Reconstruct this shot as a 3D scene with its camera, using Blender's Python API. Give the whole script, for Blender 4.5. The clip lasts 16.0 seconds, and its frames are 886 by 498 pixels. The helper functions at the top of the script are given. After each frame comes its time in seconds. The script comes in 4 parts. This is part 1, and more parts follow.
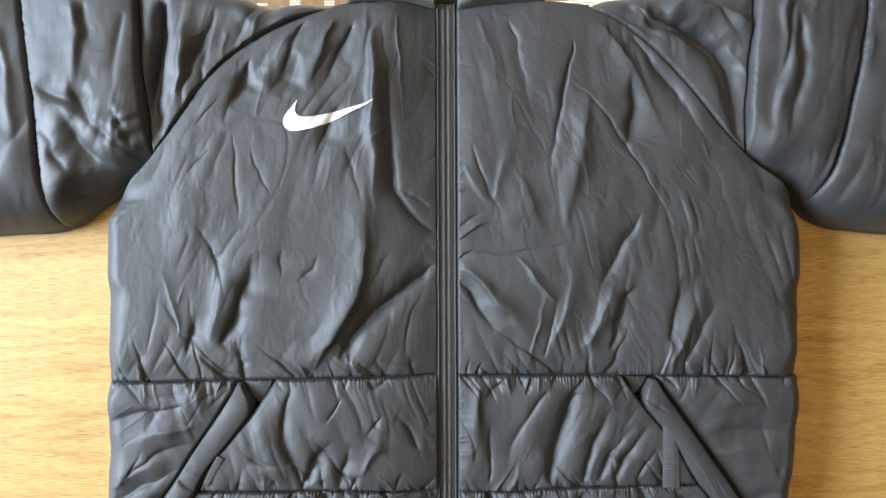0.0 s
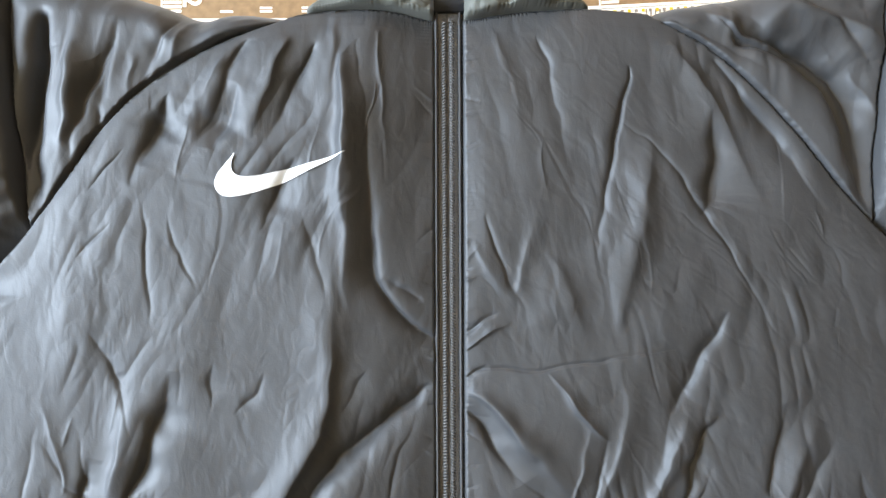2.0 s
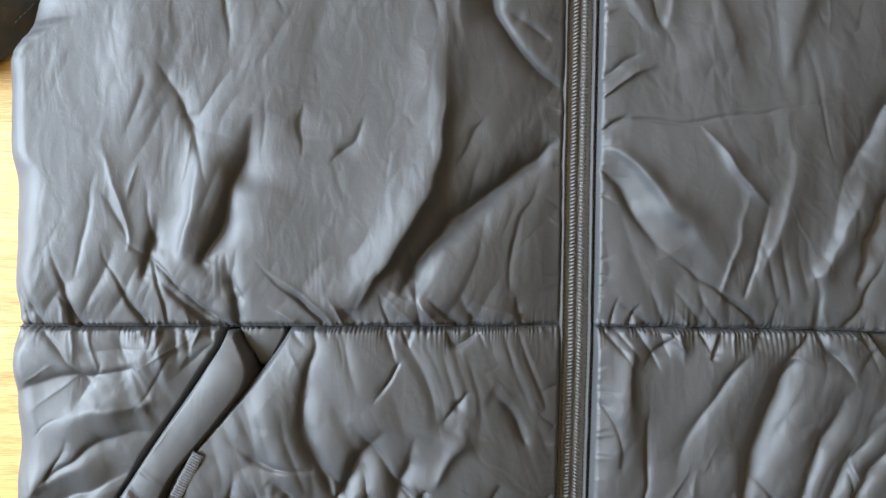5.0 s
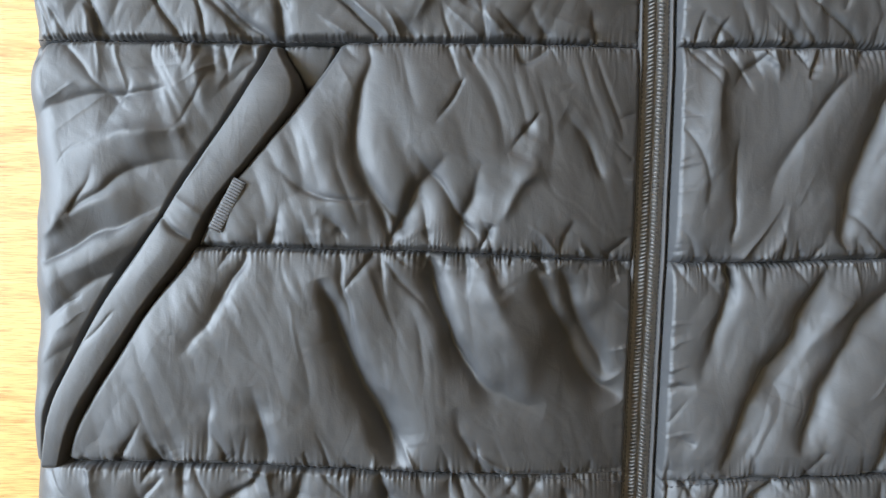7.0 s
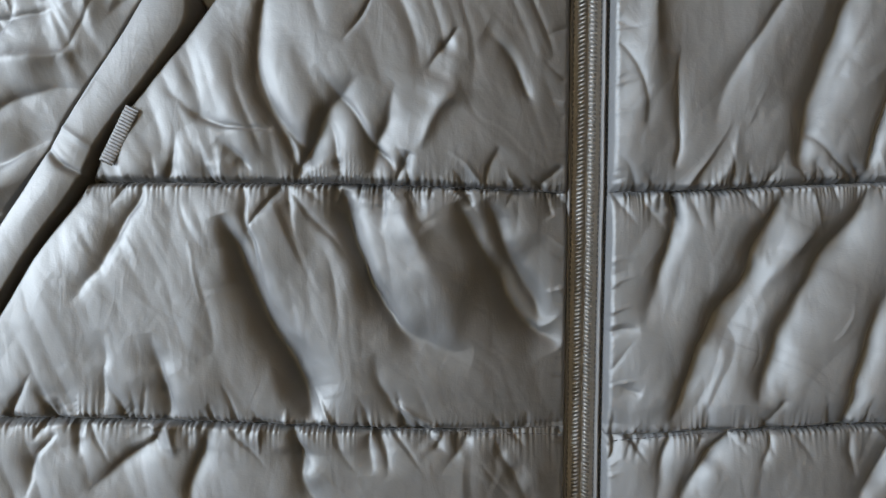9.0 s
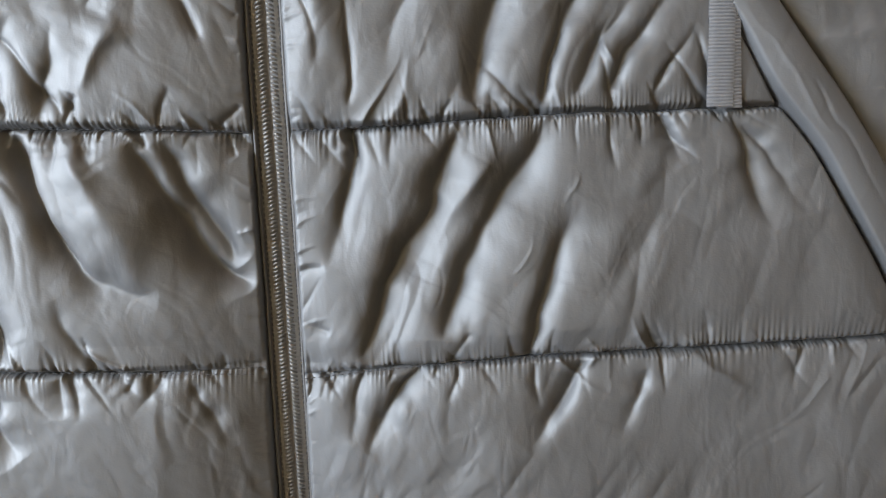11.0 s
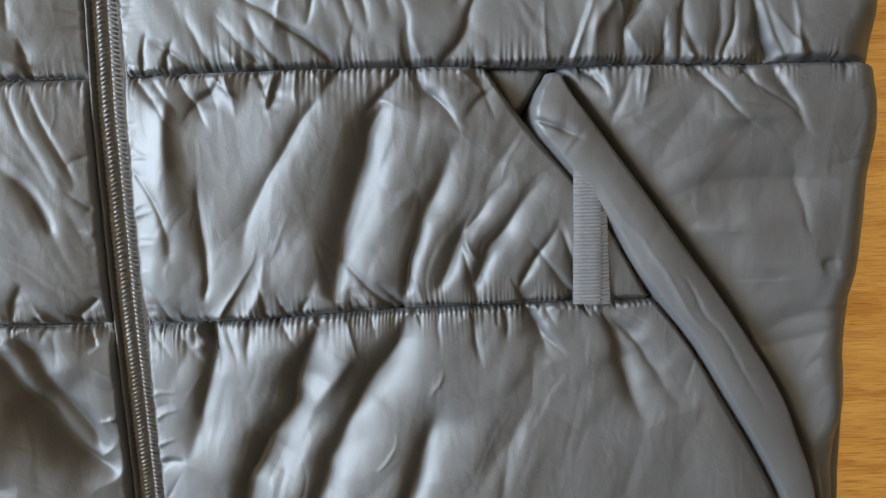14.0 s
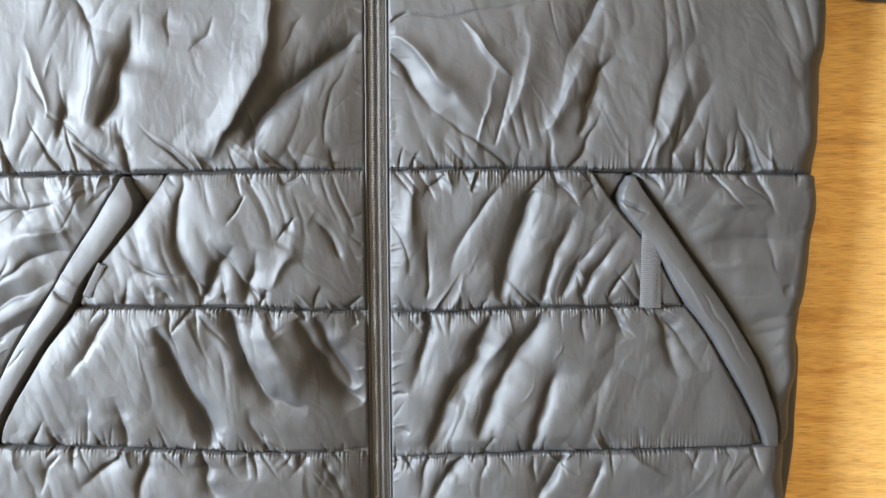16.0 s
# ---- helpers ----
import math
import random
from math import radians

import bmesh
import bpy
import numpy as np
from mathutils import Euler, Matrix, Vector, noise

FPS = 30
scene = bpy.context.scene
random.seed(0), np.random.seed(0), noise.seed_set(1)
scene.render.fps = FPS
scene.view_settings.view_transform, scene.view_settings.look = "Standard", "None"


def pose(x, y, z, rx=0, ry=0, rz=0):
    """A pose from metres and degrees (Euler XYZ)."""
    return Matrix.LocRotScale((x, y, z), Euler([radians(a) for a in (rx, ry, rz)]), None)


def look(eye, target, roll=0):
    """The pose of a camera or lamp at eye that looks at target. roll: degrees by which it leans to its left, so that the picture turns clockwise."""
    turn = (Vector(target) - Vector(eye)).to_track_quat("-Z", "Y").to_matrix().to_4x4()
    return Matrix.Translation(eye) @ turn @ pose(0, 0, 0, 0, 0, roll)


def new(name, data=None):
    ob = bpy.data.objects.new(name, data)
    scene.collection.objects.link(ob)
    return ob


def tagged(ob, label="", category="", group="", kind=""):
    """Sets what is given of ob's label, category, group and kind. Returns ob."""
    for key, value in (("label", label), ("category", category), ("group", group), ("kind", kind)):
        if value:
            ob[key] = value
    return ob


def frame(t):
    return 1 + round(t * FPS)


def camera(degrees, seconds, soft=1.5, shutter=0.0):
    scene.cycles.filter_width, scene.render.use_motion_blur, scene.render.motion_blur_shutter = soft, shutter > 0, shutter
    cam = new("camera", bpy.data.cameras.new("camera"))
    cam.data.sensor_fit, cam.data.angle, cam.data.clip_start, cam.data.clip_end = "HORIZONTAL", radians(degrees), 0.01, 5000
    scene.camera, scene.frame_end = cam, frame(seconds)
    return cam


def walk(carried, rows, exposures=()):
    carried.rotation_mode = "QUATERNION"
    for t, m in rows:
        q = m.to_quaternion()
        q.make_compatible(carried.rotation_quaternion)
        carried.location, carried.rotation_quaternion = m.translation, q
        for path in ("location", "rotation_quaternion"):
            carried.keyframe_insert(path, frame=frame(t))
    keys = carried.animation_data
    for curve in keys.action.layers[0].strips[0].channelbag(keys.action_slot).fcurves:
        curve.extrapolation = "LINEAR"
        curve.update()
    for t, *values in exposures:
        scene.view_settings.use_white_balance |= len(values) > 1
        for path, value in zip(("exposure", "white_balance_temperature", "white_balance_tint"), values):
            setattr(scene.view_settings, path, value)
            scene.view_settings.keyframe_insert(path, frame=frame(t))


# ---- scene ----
cam = camera(68.0, 16.0)
PATH = [
    (0, -0.0231, 0.0968, 0.6054, 1.25, -1.97, -0.2),
    (0.5, -0.021, 0.1292, 0.5585, 1.82, -2.09, -0.12),
    (1, -0.0109, 0.1551, 0.5201, 1.68, -1.97, -0.21),
    (1.5, -0.0136, 0.1697, 0.4855, 1.62, -1.72, -0.15),
    (2, -0.0142, 0.1679, 0.439, 1.41, -1.5, -0.22),
    (2.5, -0.0225, 0.1595, 0.4087, 1.13, -1.45, -0.2),
    (3, -0.0324, 0.1373, 0.3948, 0.72, -1.75, -0.44),
    (3.5, -0.0385, 0.1046, 0.3875, 1.19, -1.51, -0.58),
    (3.7, -0.0429, 0.0973, 0.3863, 1.27, -1.59, -0.53),
    (5.8, -0.0941, -0.0003, 0.3625, -2.93, -0.74, 1.38),
    (6, -0.0981, -0.0157, 0.3587, -2.69, -0.97, 1.34),
    (6.5, -0.1048, -0.0536, 0.3539, -1.94, -1.43, 1.14),
    (7, -0.1062, -0.0819, 0.3456, -2.28, -1.41, 0.83),
    (7.5, -0.1161, -0.0809, 0.3208, -2.9, -1.4, 0.83),
    (8, -0.1161, -0.0809, 0.3115, -3.35, -1.14, 0.81),
    (8.5, -0.0966, -0.0949, 0.3188, -3.45, -0.67, 0.37),
    (9, -0.0631, -0.1136, 0.321, -1.87, -0.14, -0.19),
    (9.5, -0.0272, -0.1223, 0.3231, -1.77, 0.11, -0.66),
    (10, 0.0032, -0.125, 0.3266, -4.2, -1.18, -1.16),
    (10.2, 0.0138, -0.1252, 0.326, -5.03, -1.53, -1.33),
    (12.3, 0.1458, -0.114, 0.3109, -5.55, 0.39, -2.01),
    (12.5, 0.1509, -0.1043, 0.3085, -5.65, 0.48, -2.15),
    (13, 0.1573, -0.0831, 0.3016, -5.13, 0.24, -2.38),
    (13.5, 0.1548, -0.0601, 0.2984, -5.69, -0.47, -2.43),
    (14, 0.1317, -0.0478, 0.307, -5.15, -0.09, -1.89),
    (14.5, 0.0998, -0.0501, 0.3299, -3.84, 0.51, -0.93),
    (15, 0.0885, -0.044, 0.374, -3.27, 1.04, -0.28),
    (15.5, 0.0678, -0.0306, 0.4387, -3.81, 0.45, -0.12),
    (16, 0.0485, -0.0281, 0.5014, -3.26, 0.27, -0.13),
]
EXPOSURE = [(0.0, -0.6, 10100, 23), (1.5, -0.4, 10000, 23), (2.8, -0.17, 10700, 25), (3.5, -0.07, 10800, 24), (6.0, -0.37, 10600, 24), (7.5, -0.32, 10500, 23), (8.5, -0.14, 11400, 23), (10.0, 0.13, 11550, 26), (12.5, 0.01, 11100, 26), (14.0, 0.06, 10800, 23), (14.6, 0.11, 10450, 21), (15.2, 0.21, 11050, 24), (16.0, 0.31, 11250, 25)]
walk(cam, [(t, pose(*row)) for t, *row in PATH], exposures=EXPOSURE)


# ---- light, exposure ----
scene.world = bpy.data.worlds.new("sky")
scene.world.use_nodes = True
_wn = scene.world.node_tree.nodes
_sky = _wn.new("ShaderNodeTexSky")
_sky.sky_type, _sky.sun_disc = "NISHITA", False
_sky.sun_elevation, _sky.sun_rotation = radians(48), radians(-12)
scene.world.node_tree.links.new(_sky.outputs[0], _wn["Background"].inputs[0])
_wn["Background"].inputs[1].default_value = 0.06


def area(name, eye, target, w, h, watts, colour):
    lamp = bpy.data.lights.new(name, "AREA")
    lamp.shape, lamp.size, lamp.size_y, lamp.energy, lamp.color = "RECTANGLE", w, h, watts, colour
    ob = new(name, lamp)
    ob.matrix_world = look(eye, target)
    return ob


_sun = bpy.data.lights.new("sun", "SUN")
_sun.energy, _sun.angle, _sun.color = 3.8, radians(0.6), (1.0, 0.93, 0.82)
_so = new("sun", _sun)
_so.matrix_world = look((0.9, 4.2, 4.7), (0, 0, 0))
area("window_light_west", (-2.2, 0.25, 1.25), (0, 0.10, 0.9), 1.4, 1.3, 480, (0.36, 0.63, 1.0))
area("window_light_north", (0.15, 2.32, 1.1), (0, 0.0, 0.0), 1.9, 1.3, 20, (0.85, 0.93, 1.0))


# ---- materials ----
def material(name):
    m = bpy.data.materials.new(name)
    m.use_nodes = True
    t = m.node_tree
    return m, t, t.nodes["Principled BSDF"]


def node(t, kind, **props):
    n = t.nodes.new(kind)
    for key, value in props.items():
        if key in n.inputs:
            n.inputs[key].default_value = value
    return n


def ramp(t, src, stops):
    r = t.nodes.new("ShaderNodeValToRGB")
    while len(r.color_ramp.elements) < len(stops):
        r.color_ramp.elements.new(0.5)
    for e, (p, c) in zip(r.color_ramp.elements, stops):
        e.position, e.color = p, (*c, 1)
    t.links.new(src, r.inputs[0])
    return r


def coords(t, sx=1, sy=1, sz=1):
    c = t.nodes.new("ShaderNodeTexCoord")
    m = t.nodes.new("ShaderNodeMapping")
    m.inputs["Scale"].default_value = (sx, sy, sz)
    t.links.new(c.outputs["Object"], m.inputs[0])
    return m.outputs[0]


def bump(t, b, height, strength, distance):
    n = t.nodes.new("ShaderNodeBump")
    n.inputs["Strength"].default_value, n.inputs["Distance"].default_value = strength, distance
    t.links.new(height, n.inputs["Height"])
    t.links.new(n.outputs[0], b.inputs["Normal"])
    return n


def fabric(name, colour, rough, spec=0.5, sheen=0.15):
    m, t, b = material(name)
    big = node(t, "ShaderNodeTexNoise", Scale=14.0, Detail=4.0)
    t.links.new(coords(t), big.inputs["Vector"])
    lo, hi = [tuple(c * k for c in colour) for k in (0.82, 1.18)]
    r = ramp(t, big.outputs[0], [(0.3, lo), (0.7, hi)])
    t.links.new(r.outputs[0], b.inputs["Base Color"])
    rr = ramp(t, big.outputs[0], [(0.25, (rough - 0.04,) * 3), (0.75, (rough + 0.06,) * 3)])
    t.links.new(rr.outputs[0], b.inputs["Roughness"])
    b.inputs["Specular IOR Level"].default_value = spec
    b.inputs["Sheen Weight"].default_value = sheen
    b.inputs["Sheen Roughness"].default_value = 0.4
    weave = node(t, "ShaderNodeTexNoise", Scale=900.0, Detail=2.0)
    t.links.new(coords(t, 1, 1.6, 1), weave.inputs["Vector"])
    wrinkle = node(t, "ShaderNodeTexNoise", Scale=60.0, Detail=5.0, Distortion=1.2)
    t.links.new(coords(t, 1.4, 0.7, 1), wrinkle.inputs["Vector"])
    mix = node(t, "ShaderNodeMath")
    mix.operation = "MULTIPLY_ADD"
    mix.inputs[1].default_value = 0.16
    t.links.new(weave.outputs[0], mix.inputs[0])
    t.links.new(wrinkle.outputs[0], mix.inputs[2])
    bump(t, b, mix.outputs[0], 0.20, 0.002)
    return m


def plain(name, colour, rough, metal=0.0, grain=250.0, strength=0.2, vary=0.12):
    m, t, b = material(name)
    n = node(t, "ShaderNodeTexNoise", Scale=grain, Detail=4.0)
    t.links.new(coords(t), n.inputs["Vector"])
    r = ramp(t, n.outputs[0], [(0.3, tuple(c * (1 - vary) for c in colour)), (0.7, tuple(min(1, c * (1 + vary)) for c in colour))])
    t.links.new(r.outputs[0], b.inputs["Base Color"])
    b.inputs["Roughness"].default_value, b.inputs["Metallic"].default_value = rough, metal
    bump(t, b, n.outputs[0], strength, 0.001)
    return m


def oak():
    m, t, b = material("oak_laminate")
    v = coords(t, 1.6, 34, 1)
    warp = node(t, "ShaderNodeTexNoise", Scale=2.2, Detail=3.0)
    t.links.new(coords(t, 1.5, 5, 1), warp.inputs["Vector"])
    add = t.nodes.new("ShaderNodeVectorMath")
    add.operation = "MULTIPLY_ADD"
    add.inputs[1].default_value = (0.0, 3.0, 0.0)
    t.links.new(warp.outputs["Color"], add.inputs[0])
    t.links.new(v, add.inputs[2])
    grain = node(t, "ShaderNodeTexNoise", Scale=3.0, Detail=6.0, Roughness=0.65)
    t.links.new(add.outputs[0], grain.inputs["Vector"])
    fine = node(t, "ShaderNodeTexNoise", Scale=9.0, Detail=4.0)
    t.links.new(coords(t, 8, 230, 1), fine.inputs["Vector"])
    r = ramp(t, grain.outputs[0], [(0.25, (0.42, 0.210, 0.066)), (0.42, (0.65, 0.355, 0.118)), (0.55, (0.70, 0.405, 0.142)), (0.75, (0.76, 0.485, 0.195))])
    f = ramp(t, fine.outputs[0], [(0.36, (0.52, 0.40, 0.30)), (0.46, (0.93, 0.91, 0.89)), (0.60, (1.06, 1.06, 1.08))])
    mul = node(t, "ShaderNodeMixRGB")
    mul.blend_type = "MULTIPLY"
    mul.inputs[0].default_value = 0.8
    t.links.new(r.outputs[0], mul.inputs[1])
    t.links.new(f.outputs[0], mul.inputs[2])
    figure = node(t, "ShaderNodeTexNoise", Scale=3.5, Detail=6.0, Roughness=0.7, Distortion=0.6)
    t.links.new(coords(t, 2.2, 16, 1), figure.inputs["Vector"])
    fr = ramp(t, figure.outputs[0], [(0.56, (1, 1, 1)), (0.63, (0.80, 0.66, 0.50)), (0.70, (0.86, 0.74, 0.60)), (0.74, (1.05, 1.0, 0.95))])
    mul2 = node(t, "ShaderNodeMixRGB")
    mul2.blend_type = "MULTIPLY"
    mul2.inputs[0].default_value = 0.75
    t.links.new(mul.outputs[0], mul2.inputs[1])
    t.links.new(fr.outputs[0], mul2.inputs[2])
    t.links.new(mul2.outputs[0], b.inputs["Base Color"])
    b.inputs["Roughness"].default_value = 0.55
    bump(t, b, fine.outputs[0], 0.25, 0.0008)
    return m


SHELL = fabric("shell_polyester", (0.034, 0.035, 0.037), 0.60, 0.82, 0.04)
LINING = fabric("lining_dark", (0.012, 0.013, 0.016), 0.5)
FLEECE = plain("fleece_blue", (0.13, 0.20, 0.42), 0.95, grain=420, strength=0.9, vary=0.35)
TAPE = plain("zip_tape", (0.085, 0.080, 0.077), 0.6, grain=700, strength=0.5)
BINDING = fabric("binding", (0.056, 0.054, 0.054), 0.6, 0.3, 0.1)
COIL = plain("zip_coil", (0.10, 0.096, 0.092), 0.45, grain=500)
THREAD = plain("dark_thread", (0.008, 0.009, 0.012), 0.7, grain=900)
WEBBING = plain("webbing_grey", (0.095, 0.096, 0.102), 0.75, grain=800, strength=0.12, vary=0.08)
PRINT = plain("white_print", (0.86, 0.86, 0.85), 0.45, grain=600, strength=0.1, vary=0.03)
COLLAR = fabric("collar_shell", (0.105, 0.107, 0.092), 0.62, 0.35, 0.1)
MATWHITE = plain("mat_white", (0.80, 0.79, 0.74), 0.8, grain=90, vary=0.05)
MATPALE = plain("mat_pale", (0.78, 0.76, 0.70), 0.8, grain=300, vary=0.05)
MATBROWN = plain("mat_brown", (0.22, 0.145, 0.08), 0.8, grain=120, vary=0.15)
MATTAN = plain("mat_tan", (0.22, 0.15, 0.08), 0.8, grain=120)
MATGOLD = plain("mat_gold", (0.62, 0.42, 0.03), 0.8, grain=200)
MATPALEGOLD = plain("mat_pale_gold", (0.80, 0.66, 0.16), 0.8, grain=200)
MATGREY = plain("mat_grey", (0.20, 0.19, 0.17), 0.8, grain=200)
OAK = oak()
# unseen walls: dark brown so that little light bounces into shaded slopes
WALLDARK = plain("unseen_wall_dark", (0.11, 0.060, 0.028), 0.85, grain=60)
# unseen ceiling: bright and warm to throw warm light onto the flat cloth
CEILBOUNCE = plain("ceiling_bounce", (0.82, 0.58, 0.34), 0.9, grain=60)
FLOORWOOD = plain("floor_boards", (0.28, 0.17, 0.09), 0.5, grain=30, vary=0.25)
WHITE = plain("white_lacquer", (0.8, 0.8, 0.78), 0.4, grain=80, vary=0.03)


# ---- mesh helpers ----
def link_mesh(name, verts, faces, mat, parent=None, label="", smooth=True):
    me = bpy.data.meshes.new(name)
    me.from_pydata(verts, [], faces)
    me.materials.append(mat)
    if smooth:
        me.polygons.foreach_set("use_smooth", [True] * len(me.polygons))
    me.update()
    ob = new(name, me)
    if parent is not None:
        ob.parent = parent
    if label:
        tagged(ob, label)
    return ob


def part(name, bm, mat, parent=None, label="", smooth=False):
    me = bpy.data.meshes.new(name)
    bmesh.ops.recalc_face_normals(bm, faces=bm.faces[:])
    bm.to_mesh(me)
    bm.free()
    me.materials.append(mat)
    if smooth:
        me.polygons.foreach_set("use_smooth", [True] * len(me.polygons))
    ob = new(name, me)
    if parent is not None:
        ob.parent = parent
    if label:
        tagged(ob, label)
    return ob


def box(x0, x1, y0, y1, z0, z1, bevel=0.0):
    bm = bmesh.new()
    bmesh.ops.create_cube(bm, size=1, matrix=Matrix.LocRotScale(((x0 + x1) / 2, (y0 + y1) / 2, (z0 + z1) / 2), None, (x1 - x0, y1 - y0, z1 - z0)))
    if bevel:
        bmesh.ops.bevel(bm, geom=bm.edges[:], offset=bevel, segments=2, affect="EDGES")
    return bm


_rng = np.random.RandomState(7)
_LAT = _rng.rand(256, 256) * 2 - 1


def vnoise(x, y):
    """Smooth value noise, about -1 to 1, one cell a unit."""
    xi, yi = np.floor(x).astype(int), np.floor(y).astype(int)
    fx, fy = x - xi, y - yi
    fx, fy = fx * fx * fx * (fx * (fx * 6 - 15) + 10), fy * fy * fy * (fy * (fy * 6 - 15) + 10)
    g = lambda a, b: _LAT[(xi + a) % 256, (yi + b) % 256]
    return (g(0, 0) * (1 - fx) + g(1, 0) * fx) * (1 - fy) + (g(0, 1) * (1 - fx) + g(1, 1) * fx) * fy


def smooth_path(pts, n=18):
    """A few places joined by an even, rounded line."""
    p = np.array(pts, float)
    for _ in range(3 if len(p) > 2 else 0):
        q = np.empty((2 * len(p) - 2, 2))
        q[0::2], q[1::2] = 0.75 * p[:-1] + 0.25 * p[1:], 0.25 * p[:-1] + 0.75 * p[1:]
        p = np.concatenate([p[:1], q, p[-1:]])
    s = np.r_[0, np.cumsum(np.hypot(*np.diff(p, axis=0).T))]
    t = np.linspace(0, s[-1], n)
    return np.stack([np.interp(t, s, p[:, 0]), np.interp(t, s, p[:, 1])], -1)


def facets(x, y, size, turn, stretch, seed):
    """Crumpled cloth: flat facets that meet in creases, drawn out along one direction."""
    c, s = math.cos(radians(turn)), math.sin(radians(turn))
    u, v = (x * c + y * s) / (size * stretch), (-x * s + y * c) / size
    u, v = u + 0.45 * vnoise(u * 0.8 + seed, v * 0.6), v + 0.45 * vnoise(u * 0.9, v * 0.7 + seed * 2)
    n = vnoise(u + seed * 3.1, v + seed * 1.7)
    return 0.5 - np.sqrt(n * n + 0.006)


def crumple(x, y, size, turn, stretch, seed):
    """Padded cloth: round pillows parted by thin sharp creases that come and go."""
    c, s = math.cos(radians(turn)), math.sin(radians(turn))
    u, v = (x * c + y * s) / (size * stretch), (-x * s + y * c) / size
    u, v = u + 0.7 * vnoise(u * 0.7 + seed, v * 0.7) + 0.2 * vnoise(u * 2.3, v * 2.3 + seed), v + 0.7 * vnoise(u * 0.8, v * 0.8 + seed * 2) + 0.2 * vnoise(u * 2.1 + seed, v * 2.1)
    n, m = vnoise(u + seed * 2.3, v + seed * 5.1), vnoise(u * 1.3 + 41 + seed, v * 1.3 + 13)
    here = np.clip(0.45 + 1.1 * vnoise(u * 0.45 + seed * 7, v * 0.45 + 3), 0, 1)
    return here * (np.minimum(np.sqrt(n * n + 0.0006), np.sqrt(m * m + 0.0006)) - 0.15)


def streaks(x, y, size, stretch, seed, turn):
    """Long sharp-crested wrinkles that fan out and run mostly along one direction."""
    c, s = math.cos(radians(turn)), math.sin(radians(turn))
    x, y = x * s - y * c, x * c + y * s
    u = x + 0.011 * vnoise(x * 15 + seed, y * 14 + 3) + 0.0022 * vnoise(x * 45, y * 30 + seed)
    n = vnoise(u / size + seed * 3.1, (y + 0.012 * vnoise(x * 25 + seed, y * 6)) / (size * stretch) + seed * 1.7)
    m = vnoise(u / size * 0.8 + 31 + seed, y / (size * stretch) * 1.2 + 17)
    return np.sqrt(n * n + 0.0018) - 0.45 + 0.3 * m


def folds(x, y, rows):
    """Folds of cloth: half width and height in millimetres (hollows below nought), then the places that the fold runs through."""
    z = np.zeros_like(x)
    for w, h, *pts in rows:
        long = len(pts) != 7
        w, h, p = w * (0.0013 if long and w > 5.5 else 0.0008 if long and w > 3 else 0.001), h * ((0.0018 if h > 0 else 0.0022) * min(1.0, (w / 9) ** 1.3) if long and w > 3 else 0.0014), smooth_path(pts)
        slim = min(1.0, 0.22 * float(np.hypot(*np.diff(p, axis=0).T).sum()) / w)
        w, h = w * slim, h * slim
        near = (x > p[:, 0].min() - 4 * w) & (x < p[:, 0].max() + 4 * w) & (y > p[:, 1].min() - 3 * w) & (y < p[:, 1].max() + 3 * w)
        if not near.any():
            continue
        px, py = x[near], y[near]
        px, py = px + 0.0012 * vnoise(px * 90, py * 90), py + 0.0012 * vnoise(px * 90 + 40, py * 90)
        px, py = px + 0.0022 * vnoise(px * 38 + 7, py * 38), py + 0.0022 * vnoise(px * 38, py * 38 + 11)
        best, where, side = np.full(px.shape, 9.0), np.zeros(px.shape), np.zeros(px.shape)
        for k in range(len(p) - 1):
            a, d = p[k], p[k + 1] - p[k]
            qx, qy = px - a[0], py - a[1]
            t = np.clip((qx * d[0] + qy * d[1]) / (d @ d + 1e-12), 0, 1)
            e = np.hypot(qx - t * d[0], qy - t * d[1])
            m = e < best
            best[m], where[m] = e[m], (k + t[m]) / (len(p) - 1)
            side[m] = ((d[0] * qy - d[1] * qx) / (e * np.hypot(*d) + 1e-9))[m]
        spread = 0.0
        if not long:
            fade = (1 - where) ** 1.4
        else:
            ends = [min(abs(q[1]), abs(q[1] + 0.096), abs(q[1] + 0.198), abs(q[1] - 0.322), abs(q[0])) for q in (p[0], p[-1])]
            if max(ends) < 0.016:
                fade, spread = (1 - np.abs(2 * where - 1) ** 5) * (0.75 + 0.25 * where), 0.8 - 0.25 * np.abs(2 * where - 1)
            elif min(ends) < 0.045:
                u = where if ends[0] < ends[1] else 1 - where
                fade, spread = 1.75 * (u + 0.02) ** 0.45 * (1 - u) ** 0.95, 0.36 + 0.50 * u
            else:
                fade = (1 - np.abs(2 * where - 1) ** 2) ** 1.2
                spread = 0.3 + 0.75 * fade
        lean = 0.5 * math.sin(p[0, 0] * 911 + p[-1, 1] * 577)
        uneven = 1 + 0.28 * vnoise(where * 5 + p[0, 0] * 800, where * 0 + p[0, 1] * 300)
        g = best / (w * uneven * np.maximum(spread, 0.55 + 0.50 * fade if np.isscalar(spread) else 0.0)) * (1 + lean * np.clip(side * 1.4, -1, 1))
        soft = 0.012 + (0.30 if h > 0 else 0.012) * min(1.0, max(0.0, (w - 0.003) / 0.005))
        z[near] += h * fade * uneven * np.exp(-(np.sqrt(g * g + soft) - math.sqrt(soft)) * 1.6)
    return z


def round_edge(d, w):
    return np.sqrt(np.clip(1 - (1 - np.clip(d / w, 0, 1)) ** 2, 0, 1))


